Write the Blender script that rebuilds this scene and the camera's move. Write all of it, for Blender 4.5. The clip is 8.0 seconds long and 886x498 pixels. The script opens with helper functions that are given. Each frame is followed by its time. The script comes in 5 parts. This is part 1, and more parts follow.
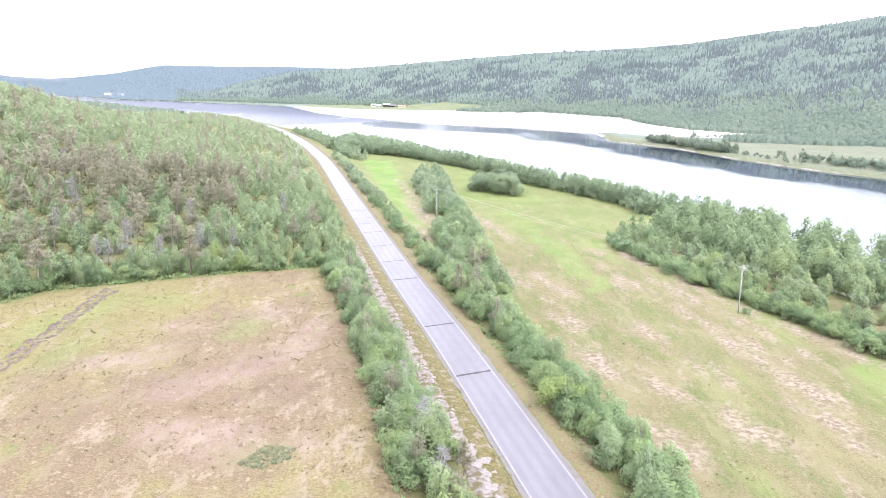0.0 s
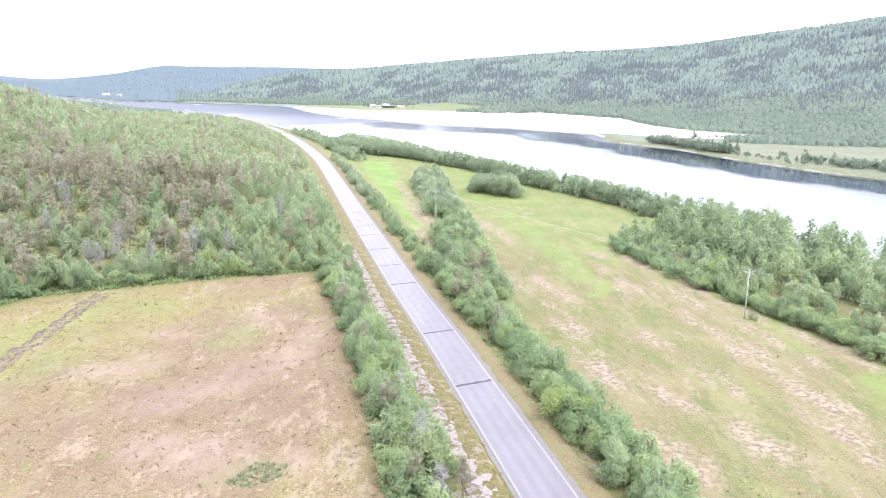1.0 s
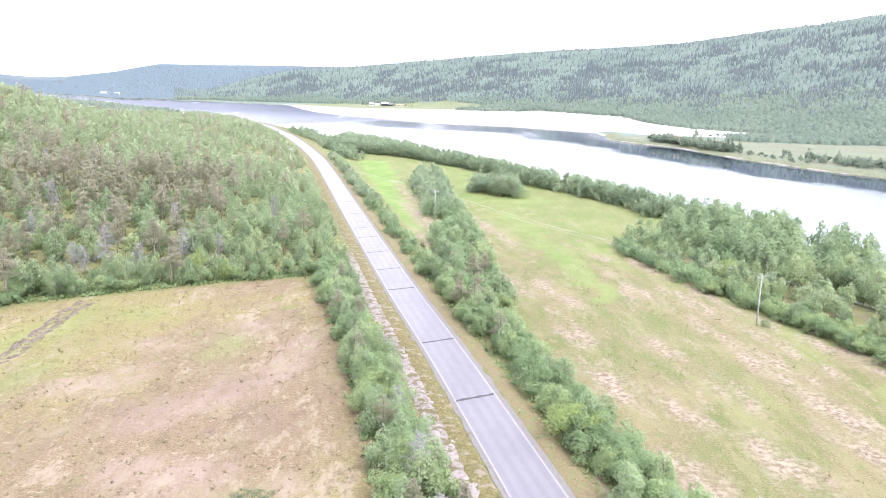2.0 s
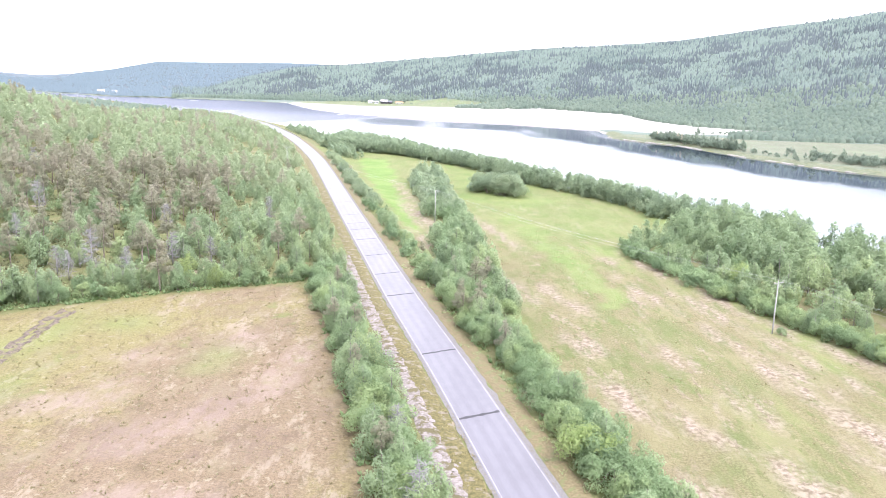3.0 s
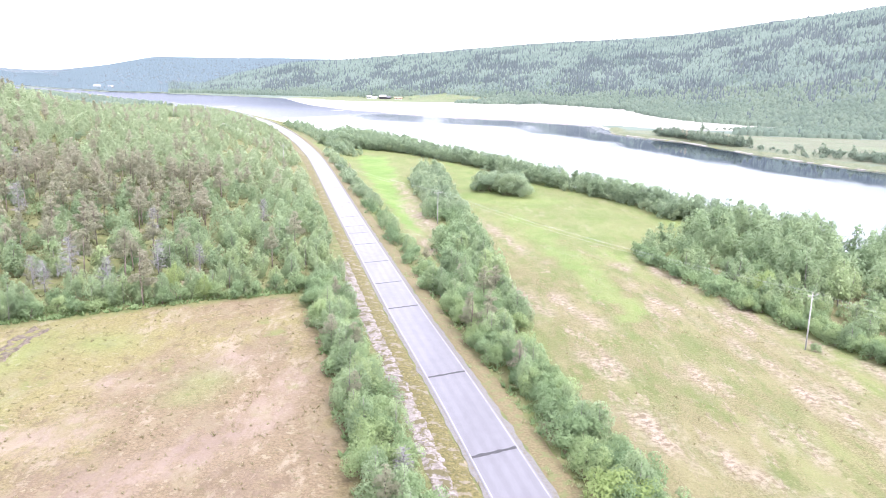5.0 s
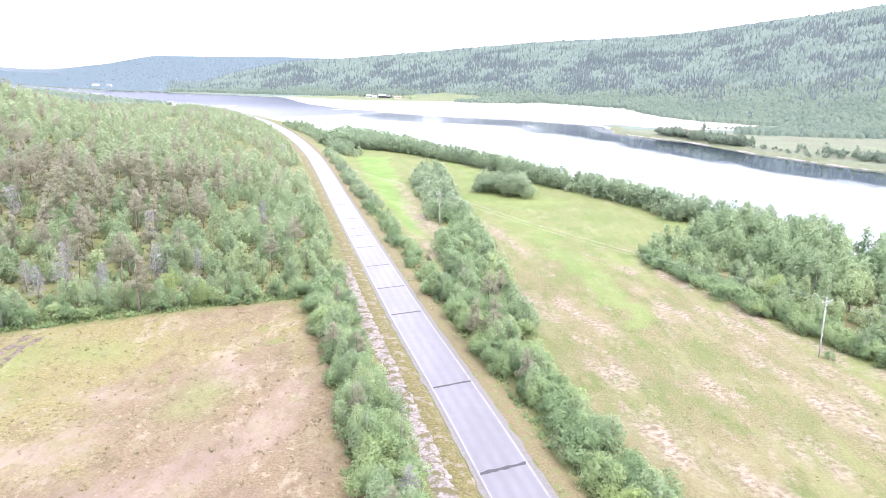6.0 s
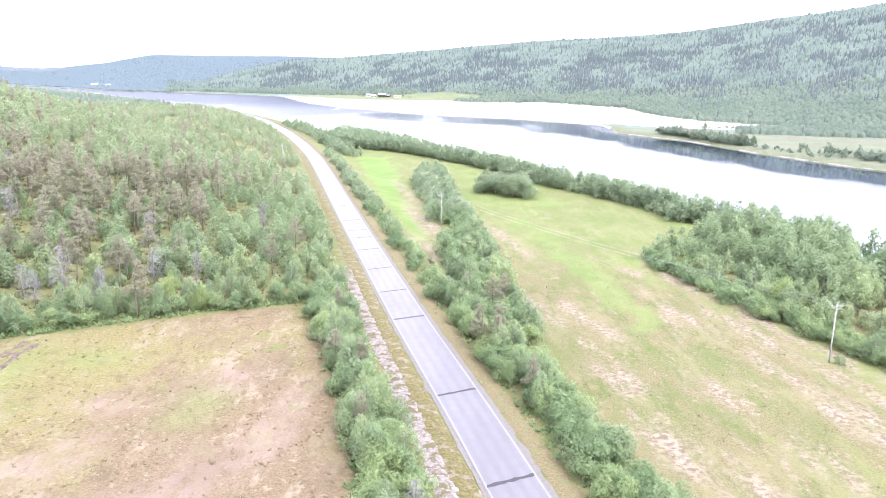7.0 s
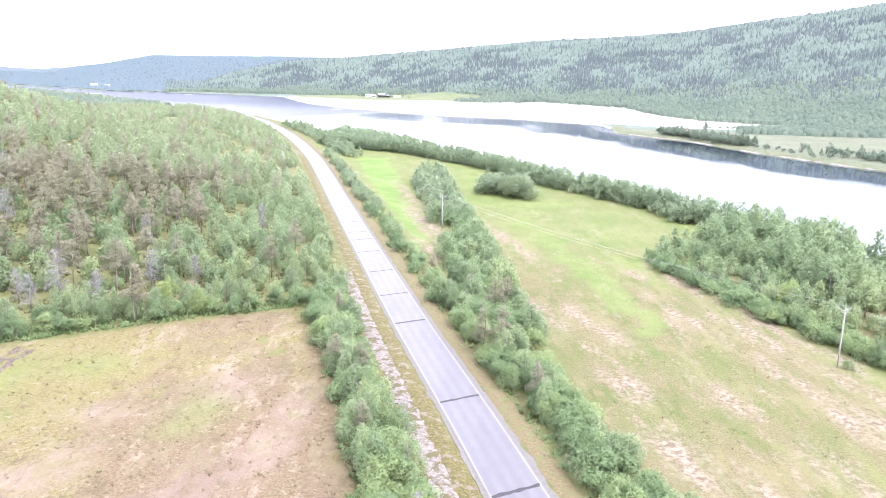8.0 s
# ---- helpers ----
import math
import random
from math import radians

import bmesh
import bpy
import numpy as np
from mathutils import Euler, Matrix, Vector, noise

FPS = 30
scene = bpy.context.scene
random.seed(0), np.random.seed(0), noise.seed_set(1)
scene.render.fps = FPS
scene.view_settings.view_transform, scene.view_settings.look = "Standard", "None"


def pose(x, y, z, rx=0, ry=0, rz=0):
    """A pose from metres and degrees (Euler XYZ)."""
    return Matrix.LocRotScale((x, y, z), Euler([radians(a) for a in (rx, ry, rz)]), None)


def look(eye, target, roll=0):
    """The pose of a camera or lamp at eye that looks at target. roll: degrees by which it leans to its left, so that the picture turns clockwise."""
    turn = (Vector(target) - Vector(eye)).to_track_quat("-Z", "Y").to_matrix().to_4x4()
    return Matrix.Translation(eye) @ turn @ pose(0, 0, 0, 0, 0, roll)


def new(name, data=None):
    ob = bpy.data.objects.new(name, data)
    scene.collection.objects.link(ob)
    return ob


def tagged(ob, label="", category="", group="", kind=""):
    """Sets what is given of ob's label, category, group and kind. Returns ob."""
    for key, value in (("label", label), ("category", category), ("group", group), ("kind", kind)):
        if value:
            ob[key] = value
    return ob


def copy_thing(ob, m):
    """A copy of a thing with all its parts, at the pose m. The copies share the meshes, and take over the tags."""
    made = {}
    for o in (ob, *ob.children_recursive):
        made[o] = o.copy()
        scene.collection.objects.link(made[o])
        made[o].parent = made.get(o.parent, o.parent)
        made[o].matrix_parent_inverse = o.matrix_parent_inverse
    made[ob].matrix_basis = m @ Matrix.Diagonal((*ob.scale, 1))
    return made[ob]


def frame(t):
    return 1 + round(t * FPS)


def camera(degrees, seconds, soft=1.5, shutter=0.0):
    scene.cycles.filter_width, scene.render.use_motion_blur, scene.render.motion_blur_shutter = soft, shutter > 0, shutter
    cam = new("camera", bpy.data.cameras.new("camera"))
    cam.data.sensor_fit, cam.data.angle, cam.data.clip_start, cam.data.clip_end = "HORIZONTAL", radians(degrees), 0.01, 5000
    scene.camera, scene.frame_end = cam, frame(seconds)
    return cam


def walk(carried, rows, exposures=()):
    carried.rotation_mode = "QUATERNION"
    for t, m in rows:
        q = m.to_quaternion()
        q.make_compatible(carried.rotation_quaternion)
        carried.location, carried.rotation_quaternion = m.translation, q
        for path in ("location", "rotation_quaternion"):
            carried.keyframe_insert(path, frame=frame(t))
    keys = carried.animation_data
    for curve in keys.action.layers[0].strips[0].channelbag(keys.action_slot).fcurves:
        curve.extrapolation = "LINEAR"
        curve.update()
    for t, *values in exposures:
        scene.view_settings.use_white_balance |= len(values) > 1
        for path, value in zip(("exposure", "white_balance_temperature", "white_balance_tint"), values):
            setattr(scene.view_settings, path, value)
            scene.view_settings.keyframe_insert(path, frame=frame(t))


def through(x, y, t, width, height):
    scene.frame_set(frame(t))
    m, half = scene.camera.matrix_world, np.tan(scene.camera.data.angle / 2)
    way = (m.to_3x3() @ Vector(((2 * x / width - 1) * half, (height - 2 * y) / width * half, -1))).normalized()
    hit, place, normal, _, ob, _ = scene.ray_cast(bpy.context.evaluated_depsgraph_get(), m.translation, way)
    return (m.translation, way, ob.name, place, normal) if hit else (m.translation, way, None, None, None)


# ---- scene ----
cam = camera(59.9, 8.0, soft=0.85)
PATH = [
    (0, (1.718, -4.628, 42.530), (1.7179, -2.6751, 42.1006), 1.34),
    (0.5, (1.797, -3.102, 42.516), (1.7972, -1.1482, 42.0881), 1.34),
    (1, (1.828, -0.718, 42.431), (1.8289, 1.2351, 42.0028), 1.34),
    (1.5, (1.803, 2.236, 42.308), (1.8049, 4.1896, 41.8777), 1.34),
    (3, (1.356, 12.308, 41.952), (1.3611, 14.2591, 41.5140), 1.33),
    (3.5, (1.086, 15.517, 41.896), (1.0919, 17.4671, 41.4540), 1.32),
    (4, (0.764, 18.462, 41.885), (0.7709, 20.4122, 41.4403), 1.31),
    (4.5, (0.400, 21.080, 41.922), (0.4079, 23.0292, 41.4743), 1.30),
    (6, (-0.800, 26.768, 42.252), (-0.7894, 28.7163, 41.7988), 1.26),
    (6.5, (-1.173, 28.029, 42.388), (-1.1618, 29.9762, 41.9338), 1.24),
    (7, (-1.494, 29.091, 42.501), (-1.4818, 31.0380, 42.0454), 1.22),
    (7.5, (-1.734, 30.075, 42.559), (-1.7215, 32.0220, 42.1037), 1.20),
    (8, (-1.863, 31.136, 42.529), (-1.8501, 33.0831, 42.0735), 1.18),
]
walk(cam, [(t, look(eye, target, roll)) for t, eye, target, roll in PATH], [(0.0, 2.27, 6050, 17), (4.0, 2.345, 6010, 17.5), (8.0, 2.435, 5960, 18.5)])

# ---- world, sun, exposure ----
SUN_EL, SUN_AZ = 52.0, 140.0
world = bpy.data.worlds.new("world")
scene.world = world
world.use_nodes = True
wn = world.node_tree
wn.nodes.clear()
sky = wn.nodes.new("ShaderNodeTexSky")
sky.sky_type = "NISHITA"
sky.sun_disc = False
sky.sun_elevation = radians(SUN_EL)
sky.sun_rotation = radians(SUN_AZ)
sky.air_density, sky.dust_density, sky.ozone_density = 1.0, 1.5, 1.0
pale = wn.nodes.new("ShaderNodeHueSaturation")
pale.inputs["Saturation"].default_value = 0.25
back = wn.nodes.new("ShaderNodeBackground")
back.inputs["Strength"].default_value = 0.13
wout = wn.nodes.new("ShaderNodeOutputWorld")
wn.links.new(sky.outputs[0], pale.inputs["Color"])
cloud = wn.nodes.new("ShaderNodeMix")
cloud.data_type = "RGBA"
cloud.inputs["Factor"].default_value = 0.72
cloud.inputs["B"].default_value = (7.2, 7.3, 7.5, 1)
wn.links.new(pale.outputs[0], cloud.inputs["A"])
wn.links.new(cloud.outputs["Result"], back.inputs["Color"])
wn.links.new(back.outputs[0], wout.inputs["Surface"])

sun = bpy.data.lights.new("sun", "SUN")
sun.energy, sun.angle, sun.color = 1.1, radians(25), (1.0, 0.96, 0.9)
sun_ob = new("sun", sun)
_e, _a = radians(SUN_EL), radians(SUN_AZ)
sun_ob.matrix_world = look((math.sin(_a) * math.cos(_e) * 100, math.cos(_a) * math.cos(_e) * 100, math.sin(_e) * 100), (0, 0, 0))


# ---- material helpers ----
class Nodes:
    """A small writer of node materials."""

    def __init__(self, name):
        self.mat = bpy.data.materials.new(name)
        self.mat.use_nodes = True
        self.t = self.mat.node_tree
        self.t.nodes.clear()
        self.out = self.t.nodes.new("ShaderNodeOutputMaterial")
        self.pos = self.t.nodes.new("ShaderNodeNewGeometry").outputs["Position"]

    def put(self, socket, value):
        if isinstance(value, bpy.types.NodeSocket):
            self.t.links.new(value, socket)
        elif isinstance(value, tuple) and len(value) == 3 and socket.type == "RGBA":
            socket.default_value = (*value, 1)
        else:
            socket.default_value = value

    def noise(self, size, detail=4.0, rough=0.55, stretch=None, turn=0.0, shift=0.0):
        """Noise of that feature size in metres; stretch: scale of x and y after a turn in degrees."""
        src = self.pos
        if stretch or shift:
            m = self.t.nodes.new("ShaderNodeMapping")
            m.vector_type = "TEXTURE" if not stretch else "POINT"
            m.inputs["Rotation"].default_value = (0, 0, radians(turn))
            m.inputs["Location"].default_value = (shift, shift * 0.7, 0)
            if stretch:
                m.inputs["Scale"].default_value = (stretch[0], stretch[1], 1)
            self.put(m.inputs["Vector"], src)
            src = m.outputs[0]
        n = self.t.nodes.new("ShaderNodeTexNoise")
        self.put(n.inputs["Vector"], src)
        n.inputs["Scale"].default_value = 1.0 / size
        n.inputs["Detail"].default_value = detail
        n.inputs["Roughness"].default_value = rough
        return n.outputs["Fac"]

    def ramp(self, fac, lo, hi):
        m = self.t.nodes.new("ShaderNodeMapRange")
        m.interpolation_type = "SMOOTHSTEP"
        self.put(m.inputs["Value"], fac)
        m.inputs["From Min"].default_value, m.inputs["From Max"].default_value = lo, hi
        return m.outputs["Result"]

    def math(self, op, a, b=0.0):
        m = self.t.nodes.new("ShaderNodeMath")
        m.operation = op
        self.put(m.inputs[0], a)
        self.put(m.inputs[1], b)
        return m.outputs[0]

    def mix(self, fac, a, b):
        m = self.t.nodes.new("ShaderNodeMix")
        m.data_type = "RGBA"
        self.put(m.inputs["Factor"], fac)
        self.put(m.inputs["A"], a)
        self.put(m.inputs["B"], b)
        return m.outputs["Result"]

    def attr(self, name):
        a = self.t.nodes.new("ShaderNodeAttribute")
        a.attribute_name = name
        return a.outputs["Fac"]

    def island(self):
        return self.t.nodes.new("ShaderNodeNewGeometry").outputs["Random Per Island"]

    def chance(self):
        return self.t.nodes.new("ShaderNodeObjectInfo").outputs["Random"]

    def bump(self, height, strength, dist):
        b = self.t.nodes.new("ShaderNodeBump")
        self.put(b.inputs["Strength"], strength)
        b.inputs["Distance"].default_value = dist
        self.put(b.inputs["Height"], height)
        return b.outputs[0]

    def surface(self, color, rough=0.8, metal=0.0, bump=None, spec=0.3, through=0.0):
        p = self.t.nodes.new("ShaderNodeBsdfPrincipled")
        self.put(p.inputs["Base Color"], color)
        self.put(p.inputs["Roughness"], rough)
        p.inputs["Metallic"].default_value = metal
        p.inputs["Specular IOR Level"].default_value = spec
        if bump is not None:
            self.put(p.inputs["Normal"], bump)
        shader = p.outputs[0]
        if through:
            tr = self.t.nodes.new("ShaderNodeBsdfTranslucent")
            self.put(tr.inputs["Color"], color)
            ms = self.t.nodes.new("ShaderNodeMixShader")
            ms.inputs[0].default_value = through
            self.t.links.new(shader, ms.inputs[1])
            self.t.links.new(tr.outputs[0], ms.inputs[2])
            shader = ms.outputs[0]
        self.t.links.new(shader, self.out.inputs["Surface"])
        return self.mat


def leaf_material(name, dark, light, through=0.45, soft=0.0, fresh=None, grain=0.3):
    """Leaves; soft: how far a spray takes the lie of the whole bough that its attribute names."""
    n = Nodes(name)
    f = n.math("ADD", n.math("MULTIPLY", n.attr("tone"), 0.42), n.math("MULTIPLY", n.island(), 0.14))
    f = n.math("ADD", f, n.math("MULTIPLY", n.ramp(n.noise(5.0, 1.0), 0.3, 0.7), 0.4))
    f = n.math("ADD", f, n.math("MULTIPLY", n.noise(0.14, 3.0, 0.7, shift=4), grain) if grain else 0.15)
    f = n.math("ADD", f, n.math("SUBTRACT", n.math("MULTIPLY", n.chance(), 0.5), 0.31))
    normal = None
    if soft:
        a = n.t.nodes.new("ShaderNodeAttribute")
        a.attribute_name = "lie"
        turned = n.t.nodes.new("ShaderNodeVectorTransform")
        turned.vector_type, turned.convert_from, turned.convert_to = "NORMAL", "OBJECT", "WORLD"
        n.put(turned.inputs[0], a.outputs["Vector"])
        m = n.t.nodes.new("ShaderNodeMix")
        m.data_type = "VECTOR"
        m.inputs["Factor"].default_value = soft
        n.put(m.inputs[4], n.t.nodes.new("ShaderNodeNewGeometry").outputs["Normal"])
        n.put(m.inputs[5], turned.outputs[0])
        unit = n.t.nodes.new("ShaderNodeVectorMath")
        unit.operation = "NORMALIZE"
        n.put(unit.inputs[0], m.outputs[1])
        normal = unit.outputs[0]
    col = n.mix(f, dark, light)
    if fresh:
        stand = n.math("ADD", n.math("MULTIPLY", n.chance(), 0.5), n.noise(11.0, 2.0, 0.5, shift=6))
        col = n.mix(n.math("MULTIPLY", n.ramp(stand, 0.66, 1.1), 0.5), col, fresh)
    return n.surface(col, 0.65, 0, normal, 0.2, through)


# ---- materials ----
M_BIRCH = leaf_material("birch_leaves", (0.202, 0.272, 0.152), (0.352, 0.428, 0.246), 0.62, 0.88, (0.37, 0.43, 0.2))
# hill birch: a paler copy of the birch leaves, with distance haze in its colour
M_HAZED_BIRCH = leaf_material("hazed_birch_leaves", (0.305, 0.366, 0.216), (0.424, 0.482, 0.306), 0.72, 0.94, (0.42, 0.455, 0.25))
M_WILLOW = leaf_material("willow_leaves", (0.156, 0.226, 0.118), (0.302, 0.39, 0.202), 0.58, 0.88, (0.37, 0.43, 0.185))
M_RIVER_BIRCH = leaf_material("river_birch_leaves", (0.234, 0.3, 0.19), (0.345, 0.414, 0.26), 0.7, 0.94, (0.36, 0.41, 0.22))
# farther willow, its green also paled to stand in for haze
M_HAZED_WILLOW = leaf_material("hazed_willow_leaves", (0.222, 0.287, 0.188), (0.298, 0.363, 0.232), 0.7, 0.94, (0.37, 0.42, 0.24))
M_PINE = leaf_material("pine_needles", (0.29, 0.285, 0.2), (0.42, 0.408, 0.295), 0.72, 0.92, (0.39, 0.34, 0.28))
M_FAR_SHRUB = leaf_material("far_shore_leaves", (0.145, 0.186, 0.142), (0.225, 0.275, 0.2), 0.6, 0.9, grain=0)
M_FRESH = leaf_material("fresh_leaves", (0.265, 0.345, 0.13), (0.38, 0.445, 0.19), 0.68, 0.88)
# far hillside birch: lightened and blued in the colour in place of haze
M_HAZED_FAR_BIRCH = leaf_material("hazed_far_birch_leaves", (0.108, 0.145, 0.14), (0.232, 0.287, 0.246), 0.5, 0.8, grain=0)
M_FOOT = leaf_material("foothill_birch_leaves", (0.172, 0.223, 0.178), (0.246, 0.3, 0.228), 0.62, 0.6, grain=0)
# far hillside pine: bluish tint painted in for haze
M_HAZED_FAR_PINE = leaf_material("hazed_far_pine_needles", (0.094, 0.116, 0.124), (0.136, 0.16, 0.164), 0.4, 0.6, grain=0)
# wood of the long far hill: the blue is aerial haze put into the colour
M_VALLEY_HAZE = leaf_material("haze_blue_wood", (0.155, 0.203, 0.23), (0.182, 0.23, 0.256), 0.5, 0.6, grain=0)


def bark_material(name, a, b):
    n = Nodes(name)
    f = n.ramp(n.noise(0.25, 5, stretch=(1, 1), shift=3), 0.4, 0.62)
    return n.surface(n.mix(f, a, b), 0.85, 0, n.bump(n.noise(0.06), 0.4, 0.02))


M_BARK_BIRCH = bark_material("birch_bark", (0.27, 0.258, 0.24), (0.16, 0.14, 0.12))
M_BARK_PINE = bark_material("pine_bark", (0.26, 0.2, 0.17), (0.12, 0.1, 0.09))
M_BARK_DEAD = bark_material("weathered_wood", (0.24, 0.226, 0.228), (0.165, 0.154, 0.156))


def ground_material():
    n = Nodes("ground_cover")
    fine = n.noise(0.32, 4, 0.75)
    tuft = n.noise(0.9, 4, 0.7, shift=2)
    grain = n.noise(2.6, 6, 0.7)
    big = n.noise(16, 4)
    row = dict(stretch=(1.0, 0.32), turn=13)
    # heath and moss under the trees
    moss = n.mix(n.ramp(grain, 0.38, 0.62), (0.09, 0.103, 0.038), (0.14, 0.132, 0.06))
    moss = n.mix(n.ramp(n.noise(7, 5, 0.65, shift=11), 0.6, 0.68), moss, (0.24, 0.19, 0.14))
    moss = n.mix(n.ramp(tuft, 0.55, 0.7), moss, (0.06, 0.075, 0.03))
    # the dry hay field beside the hill
    straw = n.mix(n.ramp(fine, 0.36, 0.62), (0.112, 0.094, 0.04), (0.183, 0.155, 0.072))
    pink = n.mix(n.ramp(fine, 0.36, 0.62), (0.105, 0.076, 0.047), (0.167, 0.123, 0.079))
    left = n.mix(n.ramp(n.math("ADD", n.noise(18, 7, 0.68, stretch=(1.0, 0.5), turn=-20, shift=5), n.math("MULTIPLY", n.math("SUBTRACT", n.attr("worn_hay"), 0.5), 0.24)), 0.42, 0.58), straw, pink)
    left = n.mix(n.math("MULTIPLY", n.ramp(n.noise(4.6, 7, 0.8, stretch=(1, 0.4), turn=-35, shift=60), 0.53, 0.62), 0.85), left, (0.215, 0.172, 0.126))
    left = n.mix(n.math("MULTIPLY", n.ramp(n.noise(2.6, 7, 0.75, stretch=(1, 0.6), turn=-20, shift=24), 0.53, 0.64), 0.7), left, (0.096, 0.07, 0.042))
    left = n.mix(n.math("MULTIPLY", n.ramp(n.noise(7, 6, 0.68, stretch=(1, 0.6), turn=-15, shift=21), 0.585, 0.7), 0.75), left, (0.115, 0.13, 0.044))
    left = n.mix(n.math("MULTIPLY", n.ramp(tuft, 0.58, 0.68), 0.6), left, (0.074, 0.074, 0.028))
    left = n.mix(n.math("MULTIPLY", n.ramp(n.noise(0.8, 3, 0.6, shift=44), 0.6, 0.68), 0.85), left, (0.21, 0.174, 0.12))
    torn = n.ramp(n.noise(1.7, 6, 0.75, stretch=(1, 0.5), turn=-20, shift=77), 0.4, 0.6)
    left = n.mix(n.math("MULTIPLY", n.attr("pale_hay"), n.math("ADD", 0.2, n.math("MULTIPLY", torn, 0.6))), left, (0.208, 0.156, 0.130))
    left = n.mix(n.math("MULTIPLY", n.attr("brown_hay"), n.math("ADD", 0.1, n.math("MULTIPLY", torn, 0.4))), left, (0.125, 0.086, 0.07))
    left = n.mix(n.math("MULTIPLY", n.attr("uncut"), 0.75), left, n.mix(n.ramp(tuft, 0.4, 0.6), (0.072, 0.052, 0.03), (0.15, 0.112, 0.066)))
    # the meadow towards the river
    grass = n.mix(n.ramp(fine, 0.36, 0.62), (0.08, 0.086, 0.033), (0.136, 0.136, 0.06))
    dry = n.mix(n.ramp(fine, 0.36, 0.62), (0.1, 0.087, 0.043), (0.161, 0.14, 0.074))
    lush = n.mix(n.ramp(grain, 0.3, 0.7), (0.109, 0.152, 0.039), (0.160, 0.191, 0.066))
    bare = n.mix(n.ramp(tuft, 0.38, 0.6), (0.125, 0.09, 0.066), (0.255, 0.208, 0.166))
    right = n.mix(n.ramp(n.noise(9, 7, 0.68, shift=8, **row), 0.40, 0.54), grass, dry)
    right = n.mix(n.math("MULTIPLY", n.ramp(n.noise(22, 5, 0.6, shift=70, **row), 0.54, 0.66), 0.6), right, lush)
    right = n.mix(n.math("MULTIPLY", n.ramp(n.noise(6, 7, 0.75, shift=90, **row), 0.56, 0.63), 0.7), right, bare)
    right = n.mix(n.math("MULTIPLY", n.ramp(n.noise(3.6, 7, 0.74, shift=33, **row), 0.52, 0.62), 0.75), right, (0.08, 0.099, 0.03))
    right = n.mix(n.math("MULTIPLY", n.ramp(tuft, 0.58, 0.7), 0.45), right, (0.078, 0.09, 0.03))
    right = n.mix(n.math("MULTIPLY", n.ramp(n.noise(1.4, 5, 0.7, shift=47), 0.58, 0.68), 0.75), right, (0.192, 0.17, 0.1))
    green = n.mix(n.ramp(n.noise(10, 5, 0.6, shift=51), 0.35, 0.65), (0.098, 0.154, 0.038), (0.138, 0.187, 0.056))
    drift = n.noise(4.5, 5, 0.62, shift=120, **row)
    right = n.mix(n.math("MULTIPLY", n.ramp(drift, 0.52, 0.62), 0.5), right, (0.166, 0.149, 0.078))
    right = n.mix(n.math("MULTIPLY", n.ramp(drift, 0.47, 0.38), 0.5), right, (0.088, 0.108, 0.034))
    left = n.mix(n.math("MULTIPLY", n.ramp(n.noise(3.2, 5, 0.62, stretch=(1, 0.6), turn=-30, shift=130), 0.53, 0.64), 0.45), left, (0.174, 0.142, 0.09))
    # sand and shingle by the river
    sand = n.mix(n.ramp(n.noise(7, 6, 0.65), 0.35, 0.65), (0.281, 0.257, 0.234), (0.367, 0.347, 0.320))
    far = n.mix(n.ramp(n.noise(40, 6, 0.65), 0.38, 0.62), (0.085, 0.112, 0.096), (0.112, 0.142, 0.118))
    # valley: ground under that wood, blued to imitate haze
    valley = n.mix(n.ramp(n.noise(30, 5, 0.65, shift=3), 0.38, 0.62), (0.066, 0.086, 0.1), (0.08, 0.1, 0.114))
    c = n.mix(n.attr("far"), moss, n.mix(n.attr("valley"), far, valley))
    c = n.mix(n.attr("hay"), c, left)
    c = n.mix(n.attr("meadow"), c, right)
    c = n.mix(n.attr("lush"), c, green)
    worn = n.math("MULTIPLY", n.attr("bare"), n.math("ADD", 0.25, n.math("MULTIPLY", n.ramp(n.noise(3.0, 7, 0.78, shift=31, **row), 0.4, 0.54), 0.75)))
    c = n.mix(worn, c, bare)
    c = n.mix(n.attr("bank"), c, n.mix(n.ramp(grain, 0.4, 0.6), (0.085, 0.097, 0.052), (0.13, 0.132, 0.08)))
    c = n.mix(n.attr("sand"), c, sand)
    c = n.mix(n.ramp(big, 0.3, 0.75), c, n.mix(0.15, c, (0.09, 0.08, 0.045)))
    return n.surface(c, 0.9, 0, n.bump(n.math("ADD", fine, n.math("ADD", tuft, grain)), 0.6, 0.28), 0.15)


M_GROUND = ground_material()


def asphalt_material():
    n = Nodes("old_asphalt")
    f = n.ramp(n.noise(5, 6, 0.65, stretch=(1, 0.25), turn=12), 0.35, 0.65)
    c = n.mix(f, (0.092, 0.084, 0.098), (0.116, 0.107, 0.123))
    wheel = n.ramp(n.attr("track"), 0.2, 0.9)
    c = n.mix(wheel, c, n.mix(0.38, c, (0.07, 0.063, 0.075)))
    c = n.mix(n.math("MULTIPLY", n.ramp(n.noise(0.05, 2), 0.4, 0.7), 0.3), c, (0.2, 0.19, 0.2))
    return n.surface(c, n.math("ADD", 0.4, n.math("MULTIPLY", n.noise(1.5), 0.16)), 0, n.bump(n.noise(0.04, 2), 0.25, 0.008), 0.36)


M_ASPHALT = asphalt_material()


